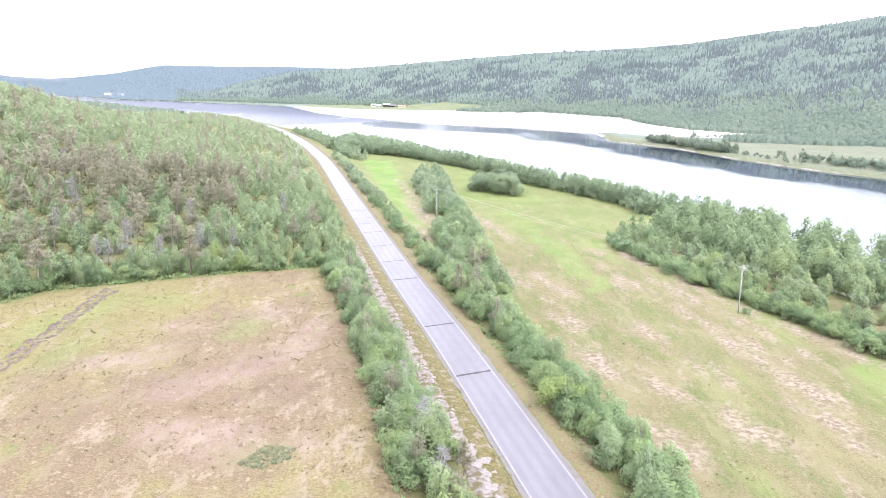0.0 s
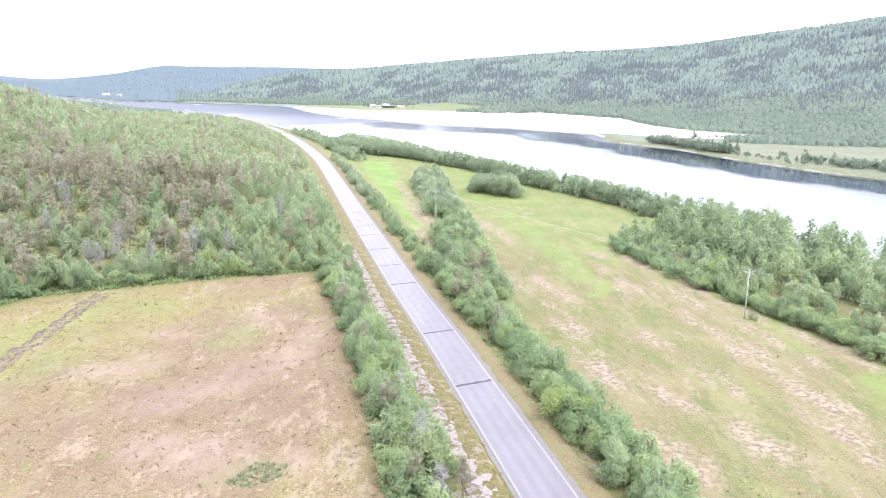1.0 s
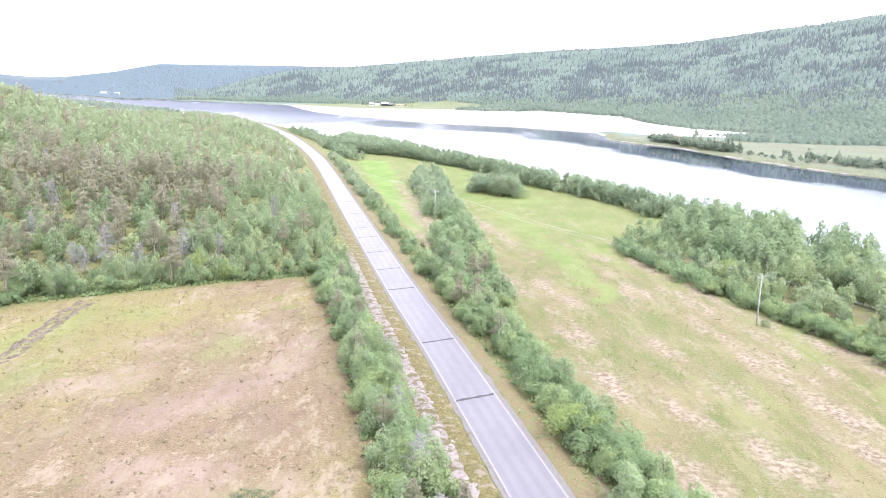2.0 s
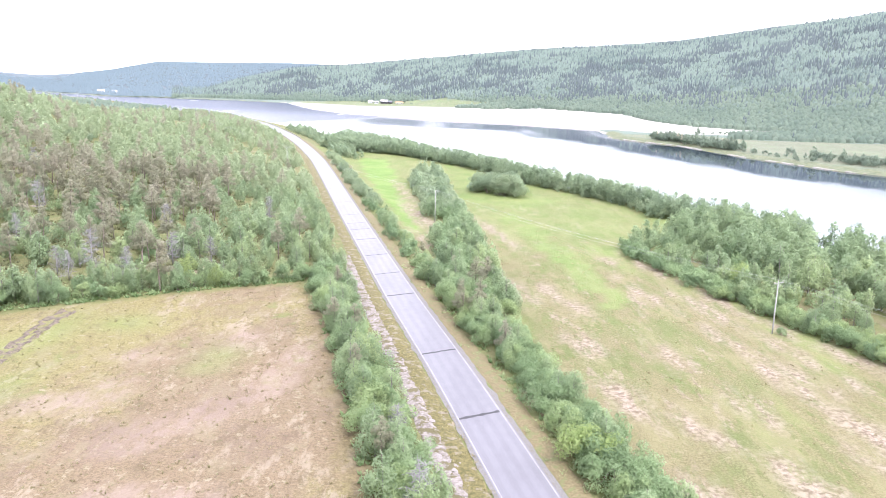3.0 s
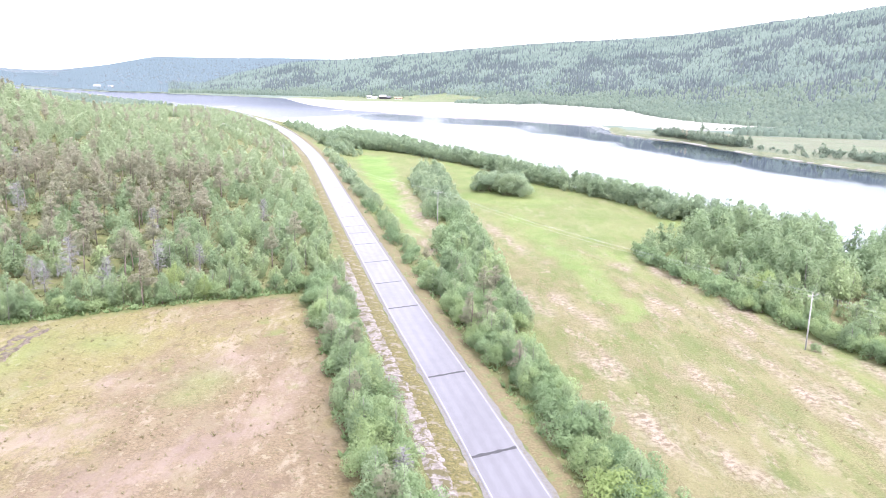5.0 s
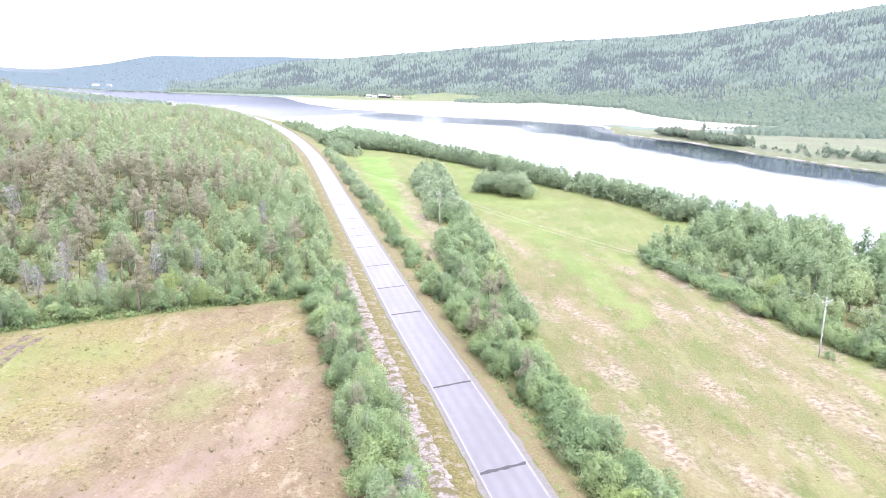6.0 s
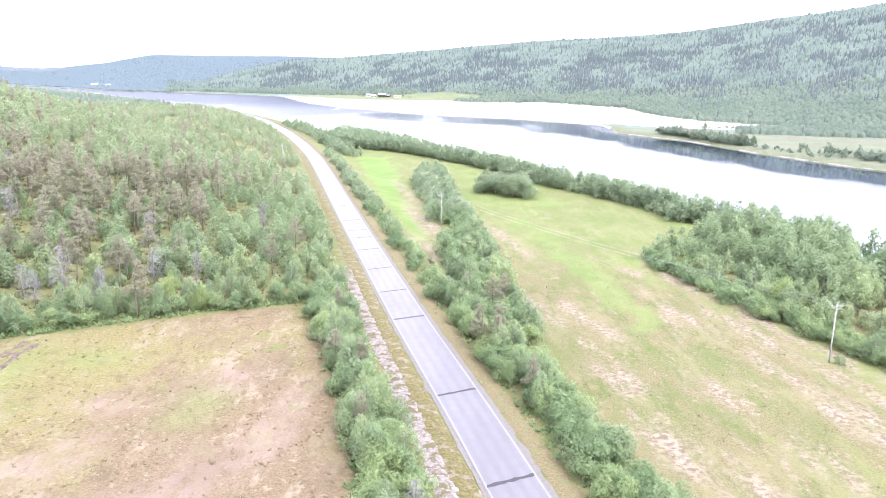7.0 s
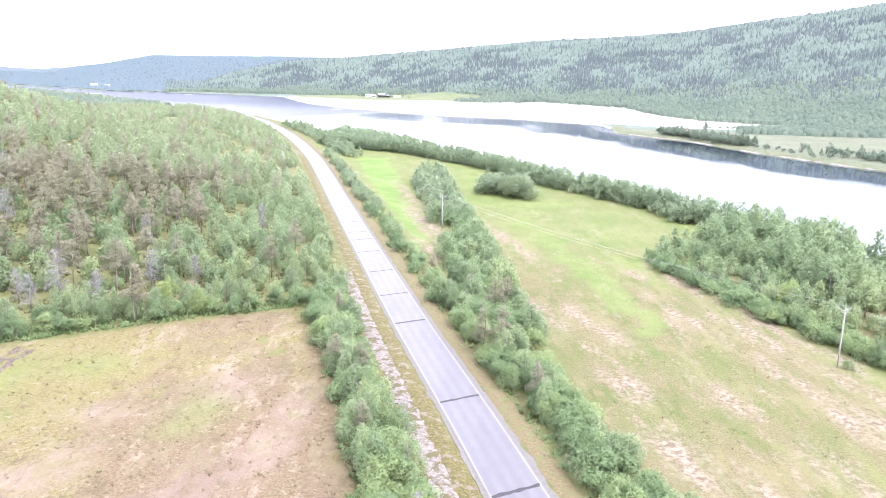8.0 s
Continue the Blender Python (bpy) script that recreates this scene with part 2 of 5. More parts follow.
def mottled(name, a, b, size=0.6, rough=0.85, c=None, csize=2.0, cut=(0.55, 0.66), bump=0.05):
    n = Nodes(name)
    col = n.mix(n.ramp(n.noise(size, 5, 0.65), 0.35, 0.65), a, b)
    if c:
        col = n.mix(n.ramp(n.noise(csize, 5, 0.65, shift=17), *cut), col, c)
    return n.surface(col, rough, 0, n.bump(n.noise(size * 0.4), 0.5, bump))


M_SEAL = mottled("tar_seal", (0.03, 0.028, 0.031), (0.047, 0.044, 0.048), 0.3, 0.7)
M_LINE = mottled("worn_white_paint", (0.285, 0.277, 0.277), (0.23, 0.222, 0.226), 0.3, 0.7, (0.17, 0.16, 0.17), 0.8, (0.5, 0.6), 0.003)
M_GRAVEL = mottled("shoulder_gravel", (0.105, 0.096, 0.094), (0.15, 0.138, 0.134), 0.14, 0.9, (0.112, 0.098, 0.072), 0.7, (0.52, 0.66), 0.03)
M_VERGE = mottled("dry_verge_grass", (0.098, 0.076, 0.038), (0.152, 0.121, 0.066), 0.3, 0.9, (0.105, 0.11, 0.045), 1.3, (0.48, 0.64), 0.1)
M_MOSS = mottled("verge_moss", (0.062, 0.056, 0.019), (0.13, 0.107, 0.041), 0.4, 0.9, (0.15, 0.124, 0.094), 1.6, (0.52, 0.62), 0.16)
M_ROCK = mottled("pale_bedrock", (0.15, 0.128, 0.12), (0.25, 0.226, 0.216), 0.13, 0.85, (0.11, 0.094, 0.072), 0.35, (0.54, 0.66), 0.05)
M_SCREE = mottled("stony_ground", (0.115, 0.094, 0.086), (0.215, 0.188, 0.176), 0.45, 0.9, (0.086, 0.074, 0.036), 1.5, (0.49, 0.57), 0.12)
M_EARTH = mottled("ditch_earth", (0.058, 0.044, 0.034), (0.128, 0.1, 0.078), 0.6, 0.9, (0.11, 0.1, 0.05), 1.4, (0.5, 0.62), 0.15)
M_PEBBLE = mottled("river_pebbles", (0.15, 0.138, 0.12), (0.24, 0.222, 0.205), 0.8, 0.9, (0.16, 0.15, 0.11), 4.0, (0.52, 0.62), 0.08)
M_POLE = mottled("weathered_pole_wood", (0.25, 0.24, 0.235), (0.34, 0.325, 0.315), 0.3, 0.8, bump=0.01)
M_STEEL = mottled("galvanised_steel", (0.25, 0.25, 0.26), (0.32, 0.32, 0.33), 0.4, 0.45, bump=0.002)
M_WIRE = mottled("aluminium_wire", (0.38, 0.38, 0.38), (0.43, 0.43, 0.43), 0.5, 0.5, bump=0.001)
M_GLASS = mottled("porcelain", (0.5, 0.42, 0.36), (0.6, 0.5, 0.44), 0.1, 0.2, bump=0.001)
M_TURF = leaf_material("grass_blades", (0.20, 0.175, 0.097), (0.28, 0.245, 0.145), 0.6)
M_DOCK = leaf_material("dock_leaves", (0.19, 0.163, 0.092), (0.255, 0.236, 0.118), 0.7)
M_WEED = leaf_material("grey_green_weeds", (0.2, 0.235, 0.145), (0.28, 0.31, 0.195), 0.7)
M_GREEN_TURF = leaf_material("green_weeds", (0.25, 0.285, 0.15), (0.33, 0.36, 0.19), 0.65)
M_PAINT_WHITE = mottled("white_boards", (0.42, 0.42, 0.41), (0.36, 0.36, 0.35), 1.0, 0.6, bump=0.01)
M_PAINT_DARK = mottled("tarred_boards", (0.03, 0.028, 0.03), (0.05, 0.045, 0.045), 1.0, 0.7, bump=0.01)
M_ROOF = mottled("sheet_roof", (0.25, 0.24, 0.25), (0.32, 0.31, 0.31), 1.0, 0.5, bump=0.01)
M_ROOF_TILE = mottled("orange_roof", (0.30, 0.17, 0.10), (0.36, 0.21, 0.13), 1.0, 0.7, bump=0.01)
M_ROOF_DARK = mottled("dark_roof", (0.09, 0.09, 0.1), (0.13, 0.13, 0.14), 1.0, 0.6, bump=0.01)
M_PANE = mottled("window_glass", (0.05, 0.06, 0.07), (0.07, 0.08, 0.09), 1.0, 0.08, bump=0.0005)


def water_material():
    n = Nodes("river_water")
    gust = n.math("SUBTRACT", n.noise(26, 5, 0.6, stretch=(1, 0.3), turn=35, shift=13), 0.5)
    gust = n.math("ADD", gust, n.math("MULTIPLY", n.math("SUBTRACT", n.noise(7, 4, 0.65, stretch=(1, 0.25), turn=30, shift=3), 0.5), 0.35))
    lee = n.ramp(n.math("ADD", n.attr("lee"), n.math("MULTIPLY", gust, n.math("SUBTRACT", 1.1, n.math("MULTIPLY", n.attr("breath"), 0.95)))), 0.12, 0.88)
    wind = n.math("SUBTRACT", 1.0, lee)
    ripple = n.noise(1.6, 4, 0.6, stretch=(1, 0.45), turn=20)
    swell = n.noise(9, 3, 0.5, stretch=(1, 0.3), turn=20)
    streak = n.ramp(n.noise(60, 4, 0.55, stretch=(1, 0.2), turn=25, shift=9), 0.5, 0.66)
    h = n.math("ADD", ripple, n.math("MULTIPLY", swell, 1.5))
    rough = n.math("ADD", n.math("ADD", 0.025, n.math("MULTIPLY", n.attr("breath"), 0.06)), n.math("MULTIPLY", n.math("MAXIMUM", n.math("MAXIMUM", wind, n.math("MULTIPLY", n.attr("ruffled"), 0.7)), n.math("MULTIPLY", streak, 0.35)), 0.17))
    b = n.bump(h, n.math("ADD", 0.08, n.math("MULTIPLY", wind, 0.32)), 0.1)
    deep = n.t.nodes.new("ShaderNodeBsdfDiffuse")
    n.put(deep.inputs["Color"], (0.026, 0.036, 0.05))
    gloss = n.t.nodes.new("ShaderNodeBsdfGlossy")
    n.put(gloss.inputs["Color"], n.mix(wind, (0.93, 0.90, 0.95), (0.86, 0.86, 0.85)))
    n.put(gloss.inputs["Roughness"], rough)
    n.put(gloss.inputs["Normal"], b)
    fres = n.t.nodes.new("ShaderNodeFresnel")
    fres.inputs["IOR"].default_value = 1.33
    mix = n.t.nodes.new("ShaderNodeMixShader")
    ripples = n.math("MULTIPLY", n.attr("ruffled"), n.ramp(n.noise(48, 5, 0.62, stretch=(0.8, 0.45), turn=20, shift=31), 0.7, 0.62))
    n.put(mix.inputs[0], n.math("MULTIPLY", fres.outputs[0], n.math("SUBTRACT", 1.0, n.math("MULTIPLY", ripples, 0.8))))
    n.put(mix.inputs[1], deep.outputs[0])
    n.put(mix.inputs[2], gloss.outputs[0])
    n.put(n.out.inputs["Surface"], mix.outputs[0])
    return n.mat


M_WATER = water_material()

# ---- plan ----
ROAD = [(170, -600), (102, -300), (55, -100), (32, -10), (14.5, 68.6), (6.8, 103), (1.6, 125.7), (-2.4, 141), (-7.2, 161), (-16.4, 201),
        (-27, 247), (-48, 340), (-62, 400), (-78, 458), (-92, 505), (-110, 560), (-142, 646), (-185, 740), (-260, 860), (-380, 980), (-560, 1100), (-800, 1250)]
SHORE = [(330, -1500), (270, -200), (215, 0), (172, 100), (134, 183), (118, 212), (97, 262), (88, 284), (72, 318), (57, 343), (33, 395), (2, 445),
         (-22, 500), (-55, 560), (-92, 620), (-135, 700), (-190, 800), (-300, 905), (-385, 998), (-440, 1090), (-510, 1200), (-640, 1310), (-1000, 1460), (-2200, 1900)]
FAR_SHORE = [(760, -1500), (620, -300), (480, 0), (390, 180), (305, 300), (247, 421), (225, 449), (198, 518), (178, 601), (159, 628), (140, 668), (146, 690),
             (149, 760), (68, 834), (-2, 864), (-58, 911), (-118, 964), (-177, 1065), (-251, 1266), (-350, 1325), (-483, 1372), (-577, 1375), (-900, 1620), (-2200, 2300)]
WATER_Z = -5.5
POLES = [(140, 20), (62.3, 146.4), (-0.8, 252.5), (-63.8, 334.0), (-174, 528), (-322, 769), (-408, 920), (-468, 1013)]
_ry, _rx = np.array([p[1] for p in ROAD], float), np.array([p[0] for p in ROAD], float)


def smooth_line(xs, ys, x):
    """Piecewise linear with rounded bends."""
    w = 9.0
    return sum(np.interp(x + k * w, xs, ys) for k in (-1.5, -0.75, 0, 0.75, 1.5)) / 5


def road_x(y):
    return smooth_line(_ry, _rx, y)


def road_d(x, y):
    """Distance from the road's middle, to the river side positive."""
    s = (road_x(y + 1.0) - road_x(y - 1.0)) / 2.0
    return (x - road_x(y)) / np.sqrt(1 + s * s)


def step(a, b, v):
    t = np.clip((v - a) / (b - a), 0, 1)
    return t * t * (3 - 2 * t)


def inside(poly, x, y):
    """Whether points lie in a polygon."""
    res = np.zeros(np.shape(x), bool)
    for (x0, y0), (x1, y1) in zip(poly, poly[1:] + poly[:1]):
        if y0 != y1:
            cross = ((y0 > y) != (y1 > y)) & (x < (x1 - x0) * (y - y0) / (y1 - y0) + x0)
            res ^= cross
    return res


def line_dist(line, x, y):
    """Distance to an open line of points."""
    best = np.full(np.shape(x), 1e9)
    for (x0, y0), (x1, y1) in zip(line, line[1:]):
        dx, dy = x1 - x0, y1 - y0
        t = np.clip(((x - x0) * dx + (y - y0) * dy) / (dx * dx + dy * dy), 0, 1)
        best = np.minimum(best, np.hypot(x - x0 - t * dx, y - y0 - t * dy))
    return best


RIVER = SHORE + FAR_SHORE[::-1]


def river_d(x, y):
    """Signed distance from the water's edge, negative in the river."""
    d = np.minimum(line_dist(SHORE, x, y), line_dist(FAR_SHORE, x, y))
    return np.where(inside(RIVER, x, y), -d, d)


# hills over the river, by the bearing from the bend in degrees: foot, crest and height
B_AZ = [-60, -35, -31, -29.4, -28.5, -27.7, -26.7, -26.1, -24.4, -22.6, -20.9, -19.8, -15.3, -11.5, -9.1, -7, 0, 40]
B_H = [90, 40, 26, 8, -1, -14, -10, -3, 21, 38, 61, 73, 75, 80, 78, 80, 80, 80]
C_AZ = [-21, -17, -14.6, -11, -9, -7, -4, -0.4, 2.5, 7.7, 13.2, 16.6, 19.8, 22.8, 25.9, 28.7, 45, 70, 95]
C_H = [-6, -2, 23, 48, 54, 58, 68, 80, 90, 105, 116, 125, 140, 154, 167, 181, 205, 190, 120]
C_FOOT = [(-21, 1480), (-10, 1380), (-3, 1300), (0.5, 1200), (7, 1080), (13, 985), (19, 885), (23, 812), (30, 745), (45, 690), (95, 800)]


def height(x, y):
    x, y = np.asarray(x, float), np.asarray(y, float)
    d = road_d(x, y)
    near = np.where(d > 0, -2.9 * step(4.5, 24, d) * (1 - 0.3 * step(300, 450, y)), 1.6 * step(-7, -19, d))
    near = near - 0.03 * (step(3.2, 4.2, np.abs(d)) * (1 - step(5, 8, np.abs(d)))) - 0.12 * (1 - step(3.2, 6, np.abs(d)))
    hill = 36 * np.exp(-0.5 * (((x + 265) / 95) ** 2 + ((y - 300) / 110) ** 2))
    hill = hill + 4.5 * np.exp(-0.5 * (((x + 175) / 55) ** 2 + ((y - 525) / 60) ** 2)) + 9 * np.exp(-0.5 * (((x + 240) / 30) ** 2 + ((y - 405) / 70) ** 2)) - 5.0 * step(560, 740, y)
    hill = hill + 14 * step(-300, -520, x) * (1 - step(350, 600, y))
    near = near + hill * step(-6, -45, d)
    rd = river_d(x, y)
    near = near * step(0, 60, rd) + (1 - step(0, 60, rd)) * np.minimum(near, -2.8)
    r = np.hypot(x, y)
    az = np.degrees(np.arctan2(x, y))
    foot = np.interp(az, [p[0] for p in C_FOOT], [p[1] for p in C_FOOT])
    top = np.interp(az, C_AZ, C_H)
    k = np.clip((r - foot) / (1720 - foot), 0, 1.15)
    c_hill = np.where(k > 0, (top + 2.4) * (0.18 * k + 0.82 * step(-0.08, 1.06, k) - 0.82 * step(-0.08, 1.06, 0)), 0)
    kb = np.clip((r - 1650) / (3600 - 1650), 0, 1.1)
    b_hill = (np.interp(az, B_AZ, B_H) + 3) * step(0.0, 1.0, kb)
    over = -3.5 + np.maximum(np.maximum(c_hill, b_hill), 0)
    lift = np.sin(x * 0.021 + 1.3) * np.sin(y * 0.017) * 0.35 + np.sin(x * 0.006) * np.sin(y * 0.0053 + 1) * 0.5
    far_side = inside(FAR_BANK, x, y)
    z = np.where(far_side, over, near) + lift * step(6, 30, np.abs(d)) * step(-2, 25, rd)
    bank = step(-9, 9, rd)
    z = np.where(rd < 9, -7.5 + (z + 7.5) * bank, z)
    return z


FAR_BANK = FAR_SHORE + [(-9000, 2300), (-9000, 9000), (9000, 9000), (9000, -1500)]


# ---- mesh helpers ----
def mesh_of(name, verts, faces, material, smooth=False, tone=None, lie=None):
    me = bpy.data.meshes.new(name)
    verts = np.asarray(verts, np.float32).reshape(-1, 3)
    if isinstance(faces, np.ndarray):
        k = faces.shape[1]
        me.vertices.add(len(verts))
        me.vertices.foreach_set("co", verts.ravel())
        me.loops.add(faces.size)
        me.loops.foreach_set("vertex_index", faces.ravel().astype(np.int32))
        me.polygons.add(len(faces))
        me.polygons.foreach_set("loop_start", np.arange(0, faces.size, k, dtype=np.int32))
        me.update(calc_edges=True)
    else:
        me.from_pydata(verts.tolist(), [], faces)
    if smooth:
        me.polygons.foreach_set("use_smooth", [True] * len(me.polygons))
    me.materials.append(material)
    if tone is not None:
        a = me.attributes.new("tone", "FLOAT", "POINT")
        a.data.foreach_set("value", np.asarray(tone, np.float32))
    if lie is not None:
        a = me.attributes.new("lie", "FLOAT_VECTOR", "POINT")
        a.data.foreach_set("vector", np.asarray(lie, np.float32).ravel())
    return me


def part(name, me, parent, label=""):
    ob = new(name, me)
    ob.parent = parent
    return tagged(ob, label)


class Builder:
    """Collects verts and faces of one mesh."""

    def __init__(self):
        self.v, self.f = [], []

    def tube(self, points, radii, sides=6):
        base = len(self.v)
        for i, (p, r) in enumerate(zip(points, radii)):
            p = Vector(p)
            a = Vector(points[max(i - 1, 0)])
            b = Vector(points[min(i + 1, len(points) - 1)])
            d = (b - a).normalized()
            u = d.orthogonal().normalized()
            w = d.cross(u)
            for k in range(sides):
                g = 2 * math.pi * k / sides
                self.v.append(tuple(p + (u * math.cos(g) + w * math.sin(g)) * r))
        for i in range(len(points) - 1):
            for k in range(sides):
                a, b = base + i * sides + k, base + i * sides + (k + 1) % sides
                self.f.append((a, b, b + sides, a + sides))
        self.f.append(tuple(base + k for k in range(sides))[::-1])
        self.f.append(tuple(base + (len(points) - 1) * sides + k for k in range(sides)))

    def box(self, x0, x1, y0, y1, z0, z1):
        b = len(self.v)
        self.v += [(x, y, z) for z in (z0, z1) for x, y in ((x0, y0), (x1, y0), (x1, y1), (x0, y1))]
        self.f += [tuple(b + i for i in q) for q in ((3, 2, 1, 0), (4, 5, 6, 7), (0, 1, 5, 4), (1, 2, 6, 5), (2, 3, 7, 6), (3, 0, 4, 7))]

    def mesh(self, name, material, smooth=False):
        return mesh_of(name, self.v, self.f, material, smooth)


def leaf_sprays(points, normals, size, rng, long=1.6, rise=0.9):
    """Pointed sprays of leaves at points, facing about along normals; rise: how far they reach upwards."""
    n = len(points)
    nor = normals * 0.8 + np.array((0, 0, 0.5)) + rng.normal(0, 0.55, (n, 3))
    nor /= np.linalg.norm(nor, axis=1, keepdims=True) + 1e-9
    u = rng.normal(0, 0.8, (n, 3)) - np.array((0, 0, rise))
    u -= nor * (u * nor).sum(1, keepdims=True)
    u /= np.linalg.norm(u, axis=1, keepdims=True) + 1e-9
    w = np.cross(nor, u)
    s = (size * rng.uniform(0.6, 1.4, n))[:, None]
    v = np.stack([points - u * s * 0.5 * long, points + w * s * 0.38 + u * s * 0.5, points - w * s * 0.38 + u * s * 0.7], 1)
    return v.reshape(-1, 3), np.arange(3 * n, dtype=np.int32).reshape(-1, 3)


def bough_lie(points, out, up=0.62):
    """The soft outward direction of each spray, for its three corners."""
    mid = points.mean(0)
    q = points - mid
    q /= np.linalg.norm(q, axis=1, keepdims=True) + 1e-9
    q = q * 0.65 + out * 0.65 + np.array((0, 0, up))
    q /= np.linalg.norm(q, axis=1, keepdims=True) + 1e-9
    return np.repeat(q, 3, 0)


def blob_points(blobs, n, rng):
    """Points spread over the outsides of a set of rounded masses, with their outward directions and a tone by mass."""
    b = np.array(blobs)
    w = b[:, 3] * b[:, 4]
    idx = rng.choice(len(b), n, p=w / w.sum())
    d = rng.normal(0, 1, (n, 3))
    d /= np.linalg.norm(d, axis=1, keepdims=True)
    rad = rng.uniform(0.6, 1.14, n)[:, None]
    r = np.stack([b[idx, 3], b[idx, 3], b[idx, 4]], 1)
    tone = rng.uniform(0, 1, len(b))[idx] * 0.62 + rng.uniform(0, 0.38, n)
    return b[idx, :3] + d * r * rad, d, tone


# blobs of one tree of unit kinds
def birch_blobs(h, rng, n=20):
    out = []
    for i in range(n):
        f = i / (n - 1)
        z = h * (0.20 + 0.66 * f)
        spread = h * 0.25 * math.sin(math.pi * min(1, 0.28 + 0.66 * f)) * rng.uniform(0.45, 1.15)
        a = rng.uniform(0, 6.28)
        r = h * (0.135 - 0.065 * f) * rng.uniform(0.75, 1.25)
        out.append((spread * math.cos(a), spread * math.sin(a), z, r, r * rng.uniform(1.4, 2.0)))
    return out


def willow_blobs(h, rng, n=16):
    out = []
    for i in range(n):
        a = rng.uniform(0, 6.28)
        q = math.sqrt(rng.uniform(0, 1)) * h * 0.46
        r = h * rng.uniform(0.13, 0.22)
        z = max(r * 0.8, h * rng.uniform(0.25, 0.8) * (1 - 0.35 * (q / (h * 0.46)) ** 2))
        out.append((q * math.cos(a), q * math.sin(a), z, r, r))
    return out


def pine_blobs(h, rng, n=16):
    out = []
    low = rng.uniform(0.36, 0.52)
    for i in range(n):
        f = i / (n - 1)
        z = h * (low + (0.96 - low) * f)
        q = h * 0.135 * (1 - f) ** 0.5 * rng.uniform(0.45, 1.25)
        a = rng.uniform(0, 6.28)
        r = h * (0.10 - 0.055 * f) * rng.uniform(0.8, 1.3)
        out.append((q * math.cos(a), q * math.sin(a), z, r, r * 0.55))
    return out


KINDS = {"birch_tree": (birch_blobs, 7.0, M_BIRCH, M_BARK_BIRCH), "willow_shrub": (willow_blobs, 5.0, M_WILLOW, M_BARK_PINE),
         "pine_tree": (pine_blobs, 10.0, M_PINE, M_BARK_PINE)}


def tree_thing(kind, seed, leaves, size):
    """A tree or shrub: an Empty at its foot, with its trunk and its crown."""
    blobs_of, h, leaf, bark = KINDS[kind]
    rng = np.random.default_rng(seed)
    root = new(kind)
    blobs = blobs_of(h, rng)
    b = Builder()
    if kind == "willow_shrub":
        for k in range(4):
            t = blobs[k * 2]
            b.tube([(0.1 * k - 0.15, 0.08 * (k % 2), -0.2), (t[0] * 0.4, t[1] * 0.4, t[2] * 0.5), (t[0], t[1], t[2])], [0.07, 0.05, 0.02], 5)
    else:
        lean = rng.uniform(-0.03, 0.03, 2) * h
        b.tube([(0, 0, -0.3), (lean[0] * 0.3, lean[1] * 0.3, h * 0.3), (lean[0], lean[1], h * 0.65), (lean[0] * 0.6, lean[1] * 0.6, h * 0.95)],
               [h * 0.016, h * 0.013, h * 0.008, h * 0.003], 6)
        for t in blobs[1:-2:2]:
            b.tube([(lean[0] * 0.5, lean[1] * 0.5, t[2] * 0.86), (t[0] * 0.6, t[1] * 0.6, t[2] * 0.97), (t[0], t[1], t[2])], [h * 0.005, h * 0.004, h * 0.002], 4)
    part("trunk", b.mesh("trunk", bark, True), root)
    p, d, tone = blob_points(blobs, leaves, rng)
    lie = bough_lie(p, d)
    if kind == "pine_tree":
        d = d * 0.5 + np.array((0, 0, 0.5))
    v, f = leaf_sprays(p, d, size, rng, rise=0.1 if kind == "pine_tree" else 0.9)
    part("crown", mesh_of("crown", v, f, leaf, False, np.repeat(tone, 3), lie), root)
    return root


def scatter(poly, gap, rng, jitter=0.45):
    """Places about gap apart in a polygon."""
    xs, ys = [p[0] for p in poly], [p[1] for p in poly]
    gx, gy = np.meshgrid(np.arange(min(xs), max(xs), gap), np.arange(min(ys), max(ys), gap))
    x = gx.ravel() + rng.uniform(-jitter, jitter, gx.size) * gap
    y = gy.ravel() + rng.uniform(-jitter, jitter, gx.size) * gap
    ok = inside(poly, x, y)
    return x[ok], y[ok]


def patchy(x, y, size, seed=0.0):
    """Smooth noise from 0 to 1 over the plan."""
    return np.array([0.5 + 0.5 * noise.noise((a / size + seed, b / size, seed)) for a, b in zip(x, y)])


# ---- ground, one sheet to the horizon ----
def spread_axis(lo, hi, near_lo, near_hi, fine, grow):
    mid = list(np.arange(near_lo, near_hi, fine))
    a, s = [near_lo], fine
    while a[-1] > lo:
        s *= grow
        a.append(a[-1] - s)
    b, s = [mid[-1]], fine
    while b[-1] < hi:
        s *= grow
        b.append(b[-1] + s)
    return np.array(a[:0:-1] + mid + b[1:])


